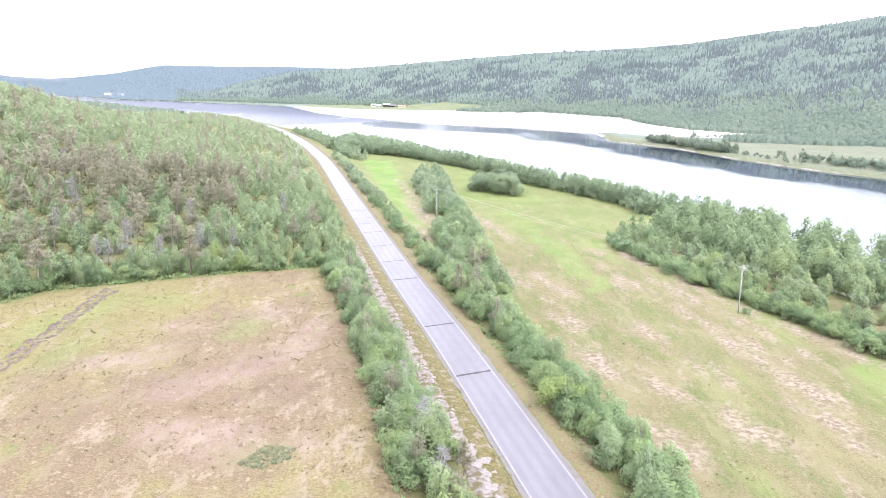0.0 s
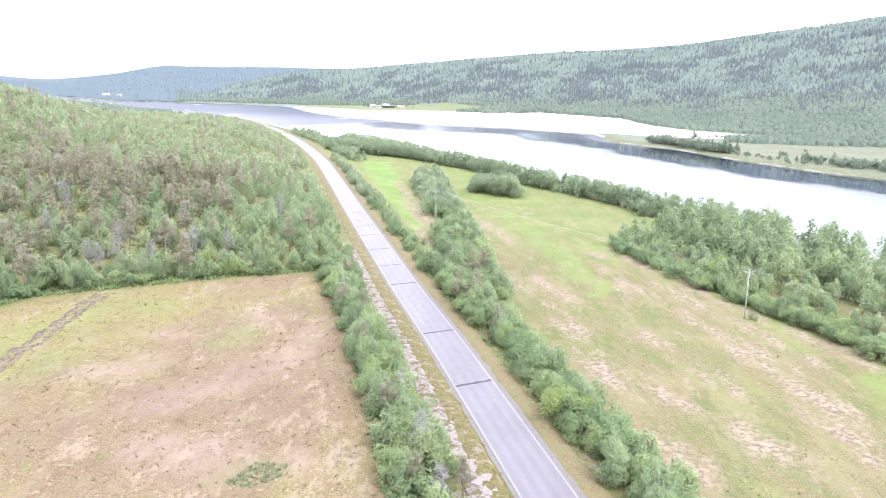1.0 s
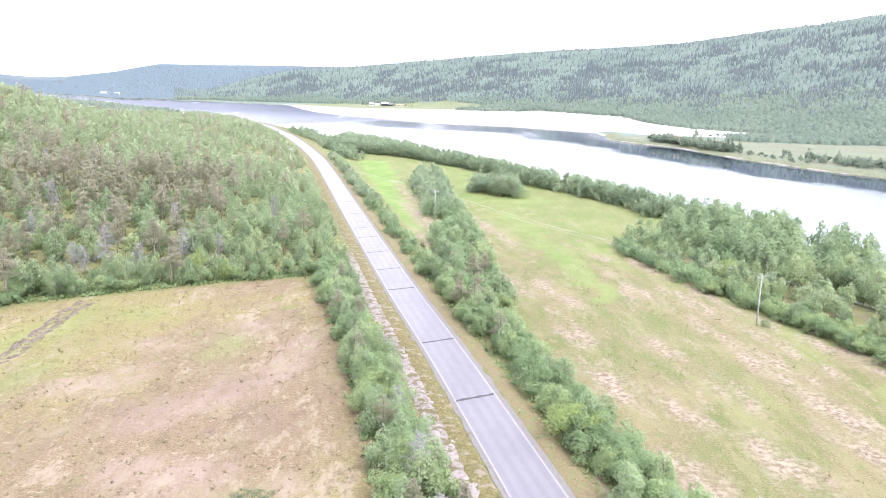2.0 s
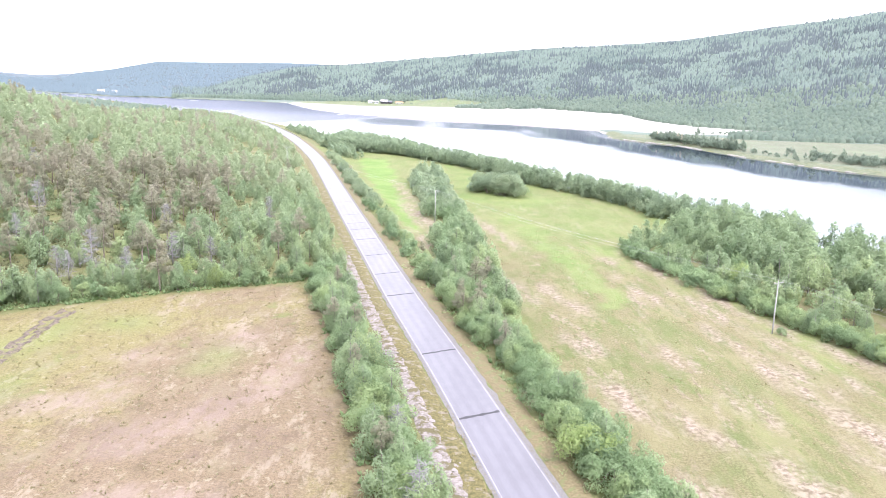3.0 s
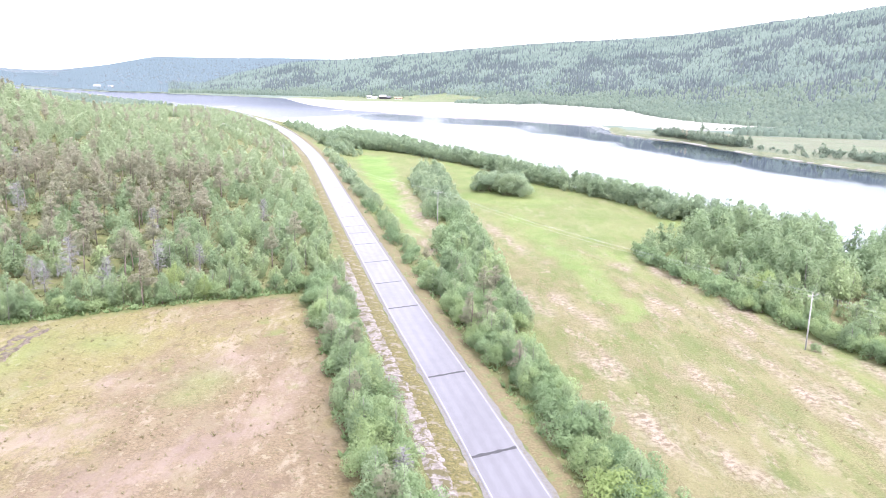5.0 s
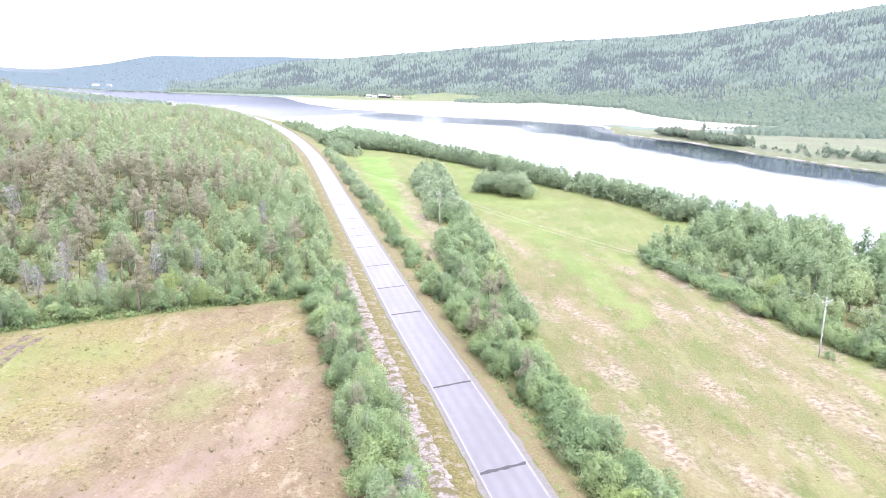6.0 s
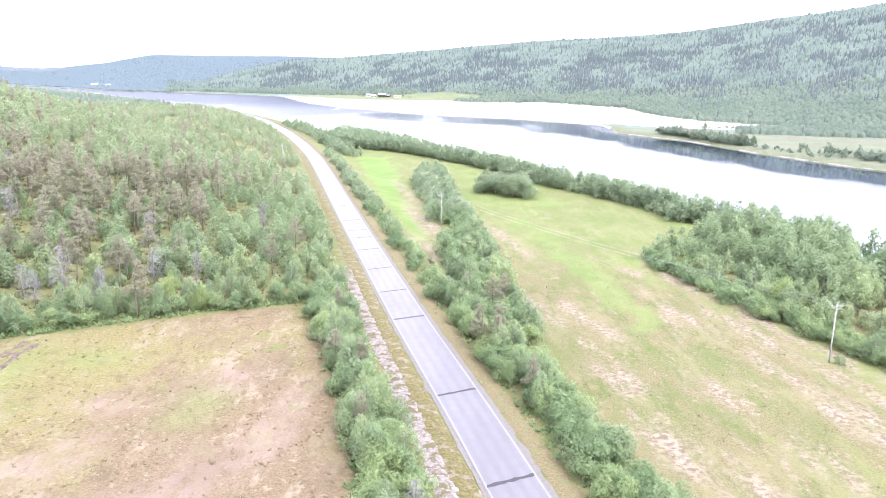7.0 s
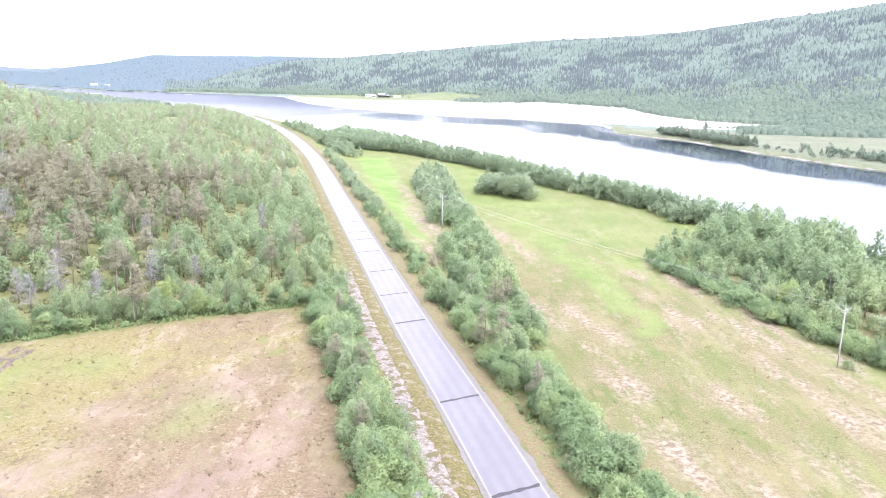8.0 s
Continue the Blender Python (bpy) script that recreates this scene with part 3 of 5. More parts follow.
def ground():
    ax = spread_axis(-4600, 4600, -80, 110, 2.3, 1.05)
    ay = spread_axis(-1500, 4850, 55, 280, 2.3, 1.022)
    gx, gy = np.meshgrid(ax, ay)
    x, y = gx.ravel(), gy.ravel()
    z = height(x, y)
    nx, ny = len(ax), len(ay)
    i = (np.arange(ny - 1)[:, None] * nx + np.arange(nx - 1)[None]).ravel()
    faces = np.stack([i, i + 1, i + 1 + nx, i + nx], 1)
    me = mesh_of("ground", np.stack([x, y, z], 1), faces, M_GROUND, True)
    d, rd = road_d(x, y), river_d(x, y)
    far_side = inside(FAR_BANK, x, y)
    wob = 1.2 * np.sin(x * 0.31) * np.sin(y * 0.27)
    hay = step(-14.5, -16.5, d + 0.3 * wob) * inside(HAY, x, y + 0.5 * wob)
    meadow = step(5.5, 8, d) * (~far_side) * step(0, 10, rd) * (y < 480)
    lush = inside(LUSH, x + 0.5 * wob, y + wob) * 1.0
    lush = np.maximum(lush, 0.36 * step(190, 270, y + 0.4 * x + 6 * wob) * meadow)
    for poly in GREEN_PATCHES:
        lush = np.maximum(lush, inside(poly, x + 1.5 * wob, y + wob) * 0.54)
    bare = np.zeros_like(x)
    for bx, by, ra, rb in BARE:
        c, s = math.cos(0.225), math.sin(0.225)
        u, w = (x - bx) * c + (y - by) * s, -(x - bx) * s + (y - by) * c
        bare = np.maximum(bare, 1 - step(0.3, 1.3, np.hypot(u / ra, w / (1.35 * rb)) + 0.3 * np.sin(x * 0.9 + 0.2 * y) * np.sin(y * 0.45)))
    pale_hay, brown_hay = np.zeros_like(x), np.zeros_like(x)
    for to, rows in ((pale_hay, PALE_HAY), (brown_hay, BROWN_HAY)):
        for bx, by, ra, rb in rows:
            np.maximum(to, 1 - step(0.35, 1.2, np.hypot((x - bx) / ra, (y - by) / rb) + 0.22 * wob), out=to)
    worn_hay = np.exp(-0.5 * (((x + 22) / 17) ** 2 + ((y - 98) / 44) ** 2))
    uncut = hay * step(-19.5, -17.0, d + 0.8 * wob)
    lush = np.maximum(lush, 0.2 * np.exp(-0.5 * (((x + 17.3) / 2.4) ** 2 + ((y - 72.8) / 2.2) ** 2)))
    for gx, gy, ra, rb in ((-30, 117, 2.4, 3.0), (-58, 124, 2.5, 8), (-49, 129.5, 3.5, 3), (-54, 102, 2, 6), (-31, 111.6, 2.2, 1.6), (-62, 114, 3, 6)):
        lush = np.maximum(lush, 0.4 * np.exp(-0.5 * (((x - gx) / ra) ** 2 + ((y - gy) / rb) ** 2)))
    bare = np.maximum(bare, 0.08 * inside(SPIT_FIELD, x, y))
    flat = inside(BAR, x, y)
    sand = np.where(far_side, flat * 1.0, 1 - step(1.5, 4, rd))
    sand = np.where(rd < 0, 1.0 * ((y > 700) & (x > -262) & (line_dist(BAR, x, y) < 60)), sand)
    grassy = (inside(SPIT_FIELD, x, y) & (rd > 9)) | inside(FARM_FIELD, x, y)
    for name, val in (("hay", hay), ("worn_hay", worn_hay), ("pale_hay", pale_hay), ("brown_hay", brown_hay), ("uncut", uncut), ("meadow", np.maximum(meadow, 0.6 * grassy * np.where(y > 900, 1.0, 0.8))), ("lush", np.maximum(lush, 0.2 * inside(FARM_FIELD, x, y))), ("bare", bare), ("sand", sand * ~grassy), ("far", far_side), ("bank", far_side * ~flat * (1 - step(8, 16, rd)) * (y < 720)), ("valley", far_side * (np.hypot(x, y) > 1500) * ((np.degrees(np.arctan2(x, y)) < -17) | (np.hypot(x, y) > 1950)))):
        a = me.attributes.new(name, "FLOAT", "POINT")
        a.data.foreach_set("value", np.asarray(val, np.float32))
    tagged(new("ground", me), "grassy and mossy valley floor rising to wooded hills", "ground", kind="structure")


HAY = [(-26, 158), (-35, 152.6), (-42, 148.4), (-53, 141.6), (-61.6, 136.8), (-68.5, 133.6), (-72, 129), (-75, 120), (-95, 85), (-120, 20), (60, -60), (30, 40)]
LUSH = [(-7.5, 228), (-13, 255), (-22, 300), (-37, 380), (-44, 430), (-30, 425), (-21, 370), (-17.5, 327), (-13, 290), (-9, 262), (-5.5, 230)]
GREEN_PATCHES = [[(31, 249.7), (34.1, 218.8), (38.5, 195.1), (40.2, 169.7), (39.2, 160), (34.7, 160), (31.8, 179.7), (29.9, 205.6), (26, 236), (22, 270), (25, 275)],  [(8, 300), (30, 280), (45, 300), (20, 380), (0, 420)],
                 [(66, 110), (75, 95), (85, 100), (74, 122)]]
BARE = [(44, 203, 2.5, 4), (28, 116, 3.5, 6), (44, 92, 3.4, 7), (58.3, 106, 2.6, 8), (26.6, 138, 3.5, 6), (35.6, 106, 2.2, 5), (45, 113, 2.2, 6), (39.4, 133, 2.4, 6), (32.8, 86, 2.2, 6), (25, 171, 2.2, 8), (53.3, 138, 1.6, 12), (58.4, 125, 1.6, 9), (45, 173, 1.5, 14), (-4.4, 222, 1.4, 16), (-8.5, 262, 1.7, 24), (-13.2, 315, 1.8, 28), (17.5, 173, 3, 10), (17, 239, 2, 25),
        (54.6, 162, 2.0, 12), (28.9, 159, 2.5, 5), (54.7, 122, 2, 8), (56, 93, 2.5, 8), (31, 87, 2, 6), (-6, 265, 2, 30), (62, 135, 1.5, 14),
        (52.5, 194, 1.6, 14), (59.5, 166, 1.6, 13), (65, 149, 1.6, 10), (69.5, 137, 1.6, 9), (74, 124, 1.8, 9)]
PALE_HAY = [(-42.2, 114.9, 5, 3), (-28.9, 124.8, 3.5, 6), (-21.1, 107.1, 4, 9), (-30, 77.6, 5, 5), (-22.1, 76.4, 5, 6), (-40.7, 102, 4, 7), (-13, 75.4, 3.5, 5), (-31.6, 92, 5, 6), (-26, 97, 4, 6), (-19, 118, 3, 6), (-47, 99, 4, 3)]
BROWN_HAY = [(-31.6, 136.8, 3.2, 3.2), (-36, 92, 7, 7), (-26, 103, 4, 7), (-12, 101, 2.5, 8), (-19, 91, 5, 6), (-34, 121, 4, 8), (-25, 88, 4, 4), (-44, 84, 5, 7)]
BAR = [(-251, 1266), (-177, 1065), (-118, 964), (-58, 911), (-2, 864), (68, 834), (149, 760), (190, 718), (240, 706), (345, 738), (264, 832), (229, 1004), (140, 1115), (11, 1180), (-134, 1190)]
SPIT_FIELD = [(152, 672), (165, 690), (225, 696), (246, 664), (300, 655), (420, 640), (560, 500), (330, 300), (262, 425), (236, 455), (210, 522), (190, 603), (170, 632)]
FARM_FIELD = [(-245, 1255), (-134, 1190), (11, 1185), (90, 1190), (55, 1235), (0, 1300), (-90, 1340), (-190, 1345), (-240, 1320)]


def ribbon(name, d0, d1, y0, y1, z, material, label, category, gap=2.0, cols=2, ragged=0.0, lump=0.0, kind="structure", seed=1.0):
    """A strip along the road between two distances from its middle."""
    ys = np.arange(y0, y1 + gap, gap)
    v, tr = [], []
    for y in ys:
        s = (road_x(y + 1) - road_x(y - 1)) / 2
        k = math.sqrt(1 + s * s)
        for c in range(cols):
            f = c / (cols - 1)
            d = d0 + (d1 - d0) * f
            if ragged and c in (0, cols - 1):
                d += ragged * noise.noise((y * 0.35, seed + c, 0)) * (1 if c == 0 else -1)
            x = road_x(y) + d * k * 1.0
            e = 0.0
            if lump and 0 < c < cols - 1:
                e = lump * min(1.0, 2.4 * min(f, 1 - f)) * (0.5 + 0.5 * noise.noise((x * 0.7, y * 0.7, seed)) + 0.35 * noise.noise((x * 2, y * 2, seed)))
            base = z if z is not None else float(height(x, y)) + 0.03
            v.append((x, y, base + e - (0.12 if lump and c in (0, cols - 1) else 0)))
            tr.append(abs(math.sin(math.pi * f * 4)) ** 2)
    n = len(ys)
    f = [(r * cols + c, r * cols + c + 1, (r + 1) * cols + c + 1, (r + 1) * cols + c) for r in range(n - 1) for c in range(cols - 1)]
    me = mesh_of(name, v, f, material, True)
    a = me.attributes.new("track", "FLOAT", "POINT")
    a.data.foreach_set("value", np.asarray(tr, np.float32))
    return tagged(new(name, me), label, category, kind=kind)


def road():
    ribbon("road_bed", -3.7, 3.9, -300, 900, -0.05, M_GRAVEL, "grey gravel shoulders of the country road", "road shoulder", gap=0.7, cols=5, ragged=0.4)
    ribbon("road", -3.15, 3.15, -300, 900, 0.0, M_ASPHALT, "pale worn asphalt of a two-lane country road", "road", cols=25, gap=4.0)
    for side in (-1, 1):
        ribbon("edge_line", side * 2.87, side * 2.97, -300, 900, 0.006, M_LINE, "worn white edge line painted on asphalt", "road marking")
    ribbon("verge", -6.9, -3.55, -100, 640, None, M_MOSS, "brown and green mossy verge beside asphalt", "verge", 0.8, 7, 0.5, 0.3, seed=4)
    ribbon("verge", 3.7, 6.8, -100, 640, None, M_VERGE, "dry brown grass verge beside asphalt", "verge", 0.8, 7, 0.7, 0.22, seed=7)
    ribbon("stony_strip", -8.8, -5.75, -100, 190, None, M_SCREE, "stony bare ground along the road cutting", "stony ground", 0.5, 11, 1.9, 0.3, seed=9)


def tar_seals():
    """Dark sealed cracks across the road, where frost has heaved it."""
    for y, wide in ((103.2, 0.75), (126, 0.65), (157.6, 0.6), (174, 0.55), (191.2, 0.5), (209, 0.5), (222, 0.45), (231, 0.4), (244.6, 0.45), (268, 0.4), (300, 0.4)):
        v, f = [], []
        n = 22
        for i in range(n):
            d = -2.95 + 5.9 * i / (n - 1)
            yy = y + 0.51 * d * 0.9 + 0.12 * noise.noise((d * 0.9, y, 2)) + 0.1 * noise.noise((d * 3, y, 5))
            w = wide * (0.85 + 0.45 * noise.noise((d * 1.3, y, 9)))
            x = road_x(yy) + d
            v += [(x, yy - w / 2, 0.012), (x, yy + w / 2, 0.012)]
            if i:
                f.append((2 * i - 2, 2 * i, 2 * i + 1, 2 * i - 1))
        tagged(new("tar_seal", mesh_of("tar_seal", v, f, M_SEAL)), "dark tar seal across pale asphalt", "road patch", "tar seals across the road")


def water():
    """The river's surface, with the lee under the far bank where no wind ruffles it."""
    ax, ay = spread_axis(-4600, 4600, -300, 300, 12, 1.2), spread_axis(-1500, 4850, 200, 1300, 12, 1.2)
    gx, gy = np.meshgrid(ax, ay)
    x, y = gx.ravel(), gy.ravel()
    nx, ny = len(ax), len(ay)
    i = (np.arange(ny - 1)[:, None] * nx + np.arange(nx - 1)[None]).ravel()
    me = mesh_of("water", np.stack([x, y, np.full_like(x, WATER_Z)], 1), np.stack([i, i + 1, i + 1 + nx, i + nx], 1), M_WATER, True)
    wide = 62 + 95 * step(620, 800, y) + 10 * np.sin(x * 0.03 + y * 0.02)
    d = line_dist(FAR_SHORE, x, y)
    lee = np.maximum((1 - step(0.45, 1.3, d / wide)) * (1 - 0.1 * step(600, 720, y)), step(0, 70, y - (785 + 1.6 * (x + 117))))
    a = me.attributes.new("lee", "FLOAT", "POINT")
    a.data.foreach_set("value", lee.astype(np.float32))
    a = me.attributes.new("ruffled", "FLOAT", "POINT")
    a.data.foreach_set("value", (step(0, 60, y - (790 + 1.6 * (x + 117))) * (0.78 + 0.22 * step(850, 1100, y))).astype(np.float32))
    a = me.attributes.new("breath", "FLOAT", "POINT")
    a.data.foreach_set("value", step(590, 720, y).astype(np.float32))
    tagged(new("water", me), "calm broad river mirroring the white sky", "river", kind="structure")


def pebble_shore():
    """A low pale shingle ridge along the spit's waterline, broken here and there."""
    ys = np.arange(432, 694, 2.5)
    v = []
    for y in ys:
        x0 = float(np.interp(y, [449, 518, 601, 628, 668, 690], [225, 198, 178, 159, 140, 146])) if y > 449 else 225 + (449 - y) * 0.79
        w = max(0.15, 0.7 + 4.5 * noise.noise((y * 0.03, 4, 7)) + 1.2 * noise.noise((y * 0.2, 2, 3)))
        for f, z in ((-1.5, -5.75), (0, -5.42), (0.45, -5.1), (0.8, -4.9), (1, -5.2)):
            v.append((x0 + (f if f < 0 else f * w), y, z - (0.8 if w < 0.4 else 0) + 0.12 * noise.noise((y * 0.6, f * 3, 5))))
    f = [(r * 5 + c, r * 5 + c + 1, r * 5 + c + 6, r * 5 + c + 5) for r in range(len(ys) - 1) for c in range(4)]
    tagged(new("pebble_shore", mesh_of("pebble_shore", v, f, M_PEBBLE, True)), "pale pebbly shoreline of a grassy river spit", "shore", kind="structure")


ground()
pebble_shore()
road()
tar_seals()
water()

# ---- woods ----
RNG = np.random.default_rng(7)
PLAN_MARK = (7.0, 100.0)
trees = []


def plant(poly, gap, shares, sizes, keep=None, drop=0.0, thin=None, grown=None):
    """Adds places with a kind and a size each. shares: chances of birch, willow and pine; thin: the pines' share by place; grown: a factor of size by place."""
    x, y = scatter(poly, gap, RNG)
    ok = RNG.uniform(0, 1, len(x)) >= drop
    if keep is not None:
        ok &= keep(x, y)
    x, y = x[ok], y[ok]
    pk = RNG.choice(3, len(x), p=shares)
    if thin is not None:
        pk = np.where(RNG.uniform(0, 1, len(x)) < thin(x, y), 2, pk)
    grow = patchy(x, y, 9, 3.0)
    factor = grown(x, y) if grown else np.ones(len(x))
    for a, b, k, g, f in zip(x, y, pk, grow, factor):
        lo, hi = sizes[k]
        trees.append((float(a), float(b), ("birch_tree", "willow_shrub", "pine_tree")[k], float(f) * (lo + (hi - lo) * float(np.clip(0.5 * g + 0.5 * RNG.uniform(), 0, 1)))))


def along(d0, d1, y0, y1):
    """The band of the plan between two distances from the road."""
    ys = np.arange(y0, y1 + 1, 8.0)
    return [(float(road_x(y)) + d0 * 1.025, float(y)) for y in ys] + [(float(road_x(y)) + d1 * 1.025, float(y)) for y in ys[::-1]]


HEDGE = ((5.0, 6.6), (3.6, 5.6), (5.5, 7.5))
plant(along(-16.2, -10.6, 60, 168), 2.6, (0.45, 0.51, 0.04), HEDGE, lambda x, y: (np.hypot(x - 1.6, y - 71) > 2.6) & (np.hypot(x + 0.1, y - 76.6) > 1.7) & (np.hypot(x - 2.3, y - 67.4) > 1.6) & (np.hypot(x + 3.2, y - 93.2) > 1.2))
plant(along(7.6, 14.2, 60, 172), 2.6, (0.25, 0.72, 0.03), HEDGE)
plant(along(6.5, 10.5, 168, 420), 3.0, (0.25, 0.73, 0.02), ((4, 5.5), (3, 4.6), (4, 5)), drop=0.15)
plant(along(12, 26, 420, 640), 4.5, (0.5, 0.5, 0.0), ((5, 7), (3.5, 5), (5, 7)))
STRIP = [(6, 150), (1, 200), (-1.5, 235), (-4, 265), (-7, 300), (-12, 340), (-10, 368), (-2, 370), (4, 310), (7.5, 265), (10.5, 225), (12.5, 190), (14.5, 150)]
plant(STRIP, 3.6, (0.42, 0.57, 0.01), ((5.8, 8.6), (4.5, 7.0), (6.5, 8.5)), lambda x, y: ~((np.abs(x - 0.4) < 3.2) & (y > 231) & (y < 256)))
for q in ((5.3, 141.5, 8.2), (7.7, 141, 6.8), (9.0, 149, 7.4), (8.6, 163, 8.6), (10.8, 168, 8.2), (-0.6, 69.5, 5.4), (4.6, 71.6, 5.2), (-11.8, 127, 6.6), (3.6, 62.5, 5.6)):
    trees.append((q[0], q[1], "pine_tree", q[2]))
BELT = [(74, 262), (69, 284), (53, 318), (38, 343), (14, 395), (-21, 446), (-55, 466), (-70, 470), (-66, 560), (-30, 500), (-4, 446), (26, 395), (51, 345), (66, 318), (83, 284), (93, 258)]
plant(BELT, 3.1, (0.68, 0.32, 0.0), ((6.5, 9.6), (4.5, 6.5), (6, 7)))
trees.append((63.6, 145.6, "willow_shrub", 1.7))
for q in ((-86, 1300, 7.5), (-91, 1306, 8), (-104, 1308, 7), (-112, 1312, 6.5), (-128, 1310, 7), (-134, 1300, 4), (-82, 1290, 4.5), (-66, 1300, 6), (-52, 1280, 3.5)):
    trees.append((q[0], q[1], "willow_shrub", q[2]))
WOOD = [(50, 216), (50.5, 205), (59, 178), (66, 158), (71, 143), (75, 131), (79, 120), (84, 112), (92, 112), (124, 170), (122, 190), (112, 212), (93, 258), (84, 262), (78, 246), (62, 232)]
plant([(49, 217), (50, 205), (57.6, 178), (64.4, 158), (69.4, 143), (73.4, 131), (77.4, 120), (82.5, 111), (90, 114), (84, 124), (79, 134), (75, 146), (70, 161), (63, 181), (55, 207), (55, 219)],
      2.3, (0.06, 0.94, 0.0), ((4, 6), (3.0, 4.3), (6, 7)))
plant([(p[0] + 4, p[1] + 2) for p in WOOD], 4.0, (0.66, 0.34, 0.0), ((5.0, 11.2), (3.0, 5.4), (6, 7)), lambda x, y: patchy(x, y, 10, 14.0) > 0.39, grown=lambda x, y: 0.7 + 0.38 * step(115, 205, y) * step(8, 24, x - np.interp(y, [112, 131, 158, 178, 205, 216], [84, 75, 66, 59, 50.5, 50])) + 0.1 * step(180, 230, y))
SHORE_GROW = ((5, 7.5), (3.5, 6), (5, 8))
plant([(166, 640), (184, 602), (200, 545), (212, 552), (200, 604), (182, 650)], 3.5, (0.35, 0.6, 0.05), ((6, 9), (4, 6.5), (6, 9)))
plant([(200, 540), (214, 490), (226, 465), (240, 478), (226, 505), (212, 545)], 6.0, (0.2, 0.8, 0.0), ((4, 6), (2.2, 3.6), (5, 8)), None, 0.55)
plant([(226, 490), (240, 462), (262, 430), (285, 440), (262, 480), (244, 505)], 5.0, (0.35, 0.65, 0.0), SHORE_GROW, None, 0.35)
plant([(215, 712), (240, 708), (290, 735), (285, 748), (240, 722)], 7.0, (0.1, 0.9, 0.0), ((4, 6), (2.2, 3.6), (5, 8)), None, 0.5)
plant([(255, 424), (318, 325), (334, 338), (272, 436)], 6, (0.2, 0.8, 0.0), SHORE_GROW, None, 0.25)
SPIT_TREES = [(184, 595, 8.6), (187, 590, 7.6), (190, 573, 6.6), (194, 566, 7.0), (197, 553, 8.4), (202, 554, 9.4), (205, 550, 7.8), (210, 532, 4.4), (216, 528, 3.4), (231, 522, 6.2), (233, 495, 9.0), (237, 499, 6.0),
              (248, 488, 8.0), (250, 480, 6.0), (251, 468, 6.6), (254, 474, 6.2), (256, 466, 7.2), (261, 462, 6.8), (264, 456, 5.6), (221, 682, 8.5), (260, 681, 4.2), (268, 688, 3.6), (282, 700, 4.0)]
for q in SPIT_TREES:
    trees.append((q[0], q[1], "willow_shrub" if q[2] < 7.5 else "birch_tree", q[2]))
LEFT = [(-26, 162), (-39, 155), (-50, 147), (-62, 141), (-71, 136), (-75, 129), (-79, 121), (-90, 108), (-104, 112), (-150, 200), (-238, 330), (-46, 330), (-28, 247), (-18, 201), (-10, 168)]
LEFT_BACK = [(-238, 330), (-262, 390), (-268, 600), (-335, 715), (-425, 800), (-450, 885), (-330, 880), (-230, 800), (-140, 646), (-108, 560), (-76, 458), (-46, 330)]


def pole_gap(x, y):
    """Distance from the nearest power pole; the poles stand in small clearings."""
    return np.min([np.hypot(x - a, y - b) for a, b in POLES], 0)


DEAD = [(-66.6, 157.7, 1.25), (-57.5, 152.2, 1.0), (-53.7, 165.9, 1.0), (-72.1, 155.1, 0.8), (-68.1, 151.3, 0.85), (-98.4, 200.2, 1.2), (-64.8, 193.5, 1.0),
        (-0.1, 76.6, 1.0), (2.3, 67.4, 0.8), (-3.2, 93.2, 0.75), (-45.7, 218.9, 1.0), (-120, 240, 1.1), (-47, 170, 0.8), (-91, 176, 0.9)]


def in_left(x, y):
    """Off the road, and thinner on the open heath behind the hay field."""
    open_heath = np.exp(-0.5 * (((x + 80) / 26) ** 2 + ((y - 168) / 14) ** 2))
    clear = (pole_gap(x, y) > 6.5) & (line_dist(POLES[2:], x, y) > 3.5)
    for a, b in POLES[3:5]:
        k = 0.86 if b > 400 else 0.95
        clear &= line_dist([(a * k, b * k), (a, b)], x, y) > 3.0
    for a, b, s in DEAD:
        clear &= line_dist([(a * 0.96, b * 0.96), (a, b)], x, y) > 2.1 * s
    return (road_d(x, y) < -9.5) & (patchy(x, y, 12, 6.0) > 0.31 + 0.13 * open_heath) & clear


def pine_land(x, y):
    """How much of the wood is pine: stands on the dry slope, birch along the road and on the top."""
    stand = patchy(x, y, 26, 9.0) + 0.35 * (patchy(x, y, 9, 2.0) - 0.5)
    slope = np.exp(-0.5 * (((x + 105) / 46) ** 2 + ((y - 228) / 42) ** 2))
    return np.clip(0.14 + 1.9 * (stand - 0.5) + 0.42 * slope - 0.6 * step(-48, -22, road_d(x, y)) - 0.45 * step(250, 310, y), 0.05, 0.88) * (road_d(x, y) < -17)


WILD = ((3.6, 8.0), (2.0, 4.2), (7.2, 11.0))
plant(LEFT, 4.3, (0.88, 0.12, 0.0), WILD, in_left, 0.08, pine_land)
plant(LEFT_BACK, 5.6, (0.9, 0.1, 0.0), ((4, 6.2), (3, 4.2), (6, 8)), in_left, 0.05, pine_land)
plant([(-26, 160), (-35, 154.6), (-43, 150), (-53, 144), (-62, 139), (-70, 135), (-74, 128), (-79, 130), (-72, 142), (-52, 151), (-39, 158), (-27, 165)], 2.6, (0.4, 0.6, 0.0), ((4, 6), (2.5, 4.5), (6, 8)), None, 0.15)

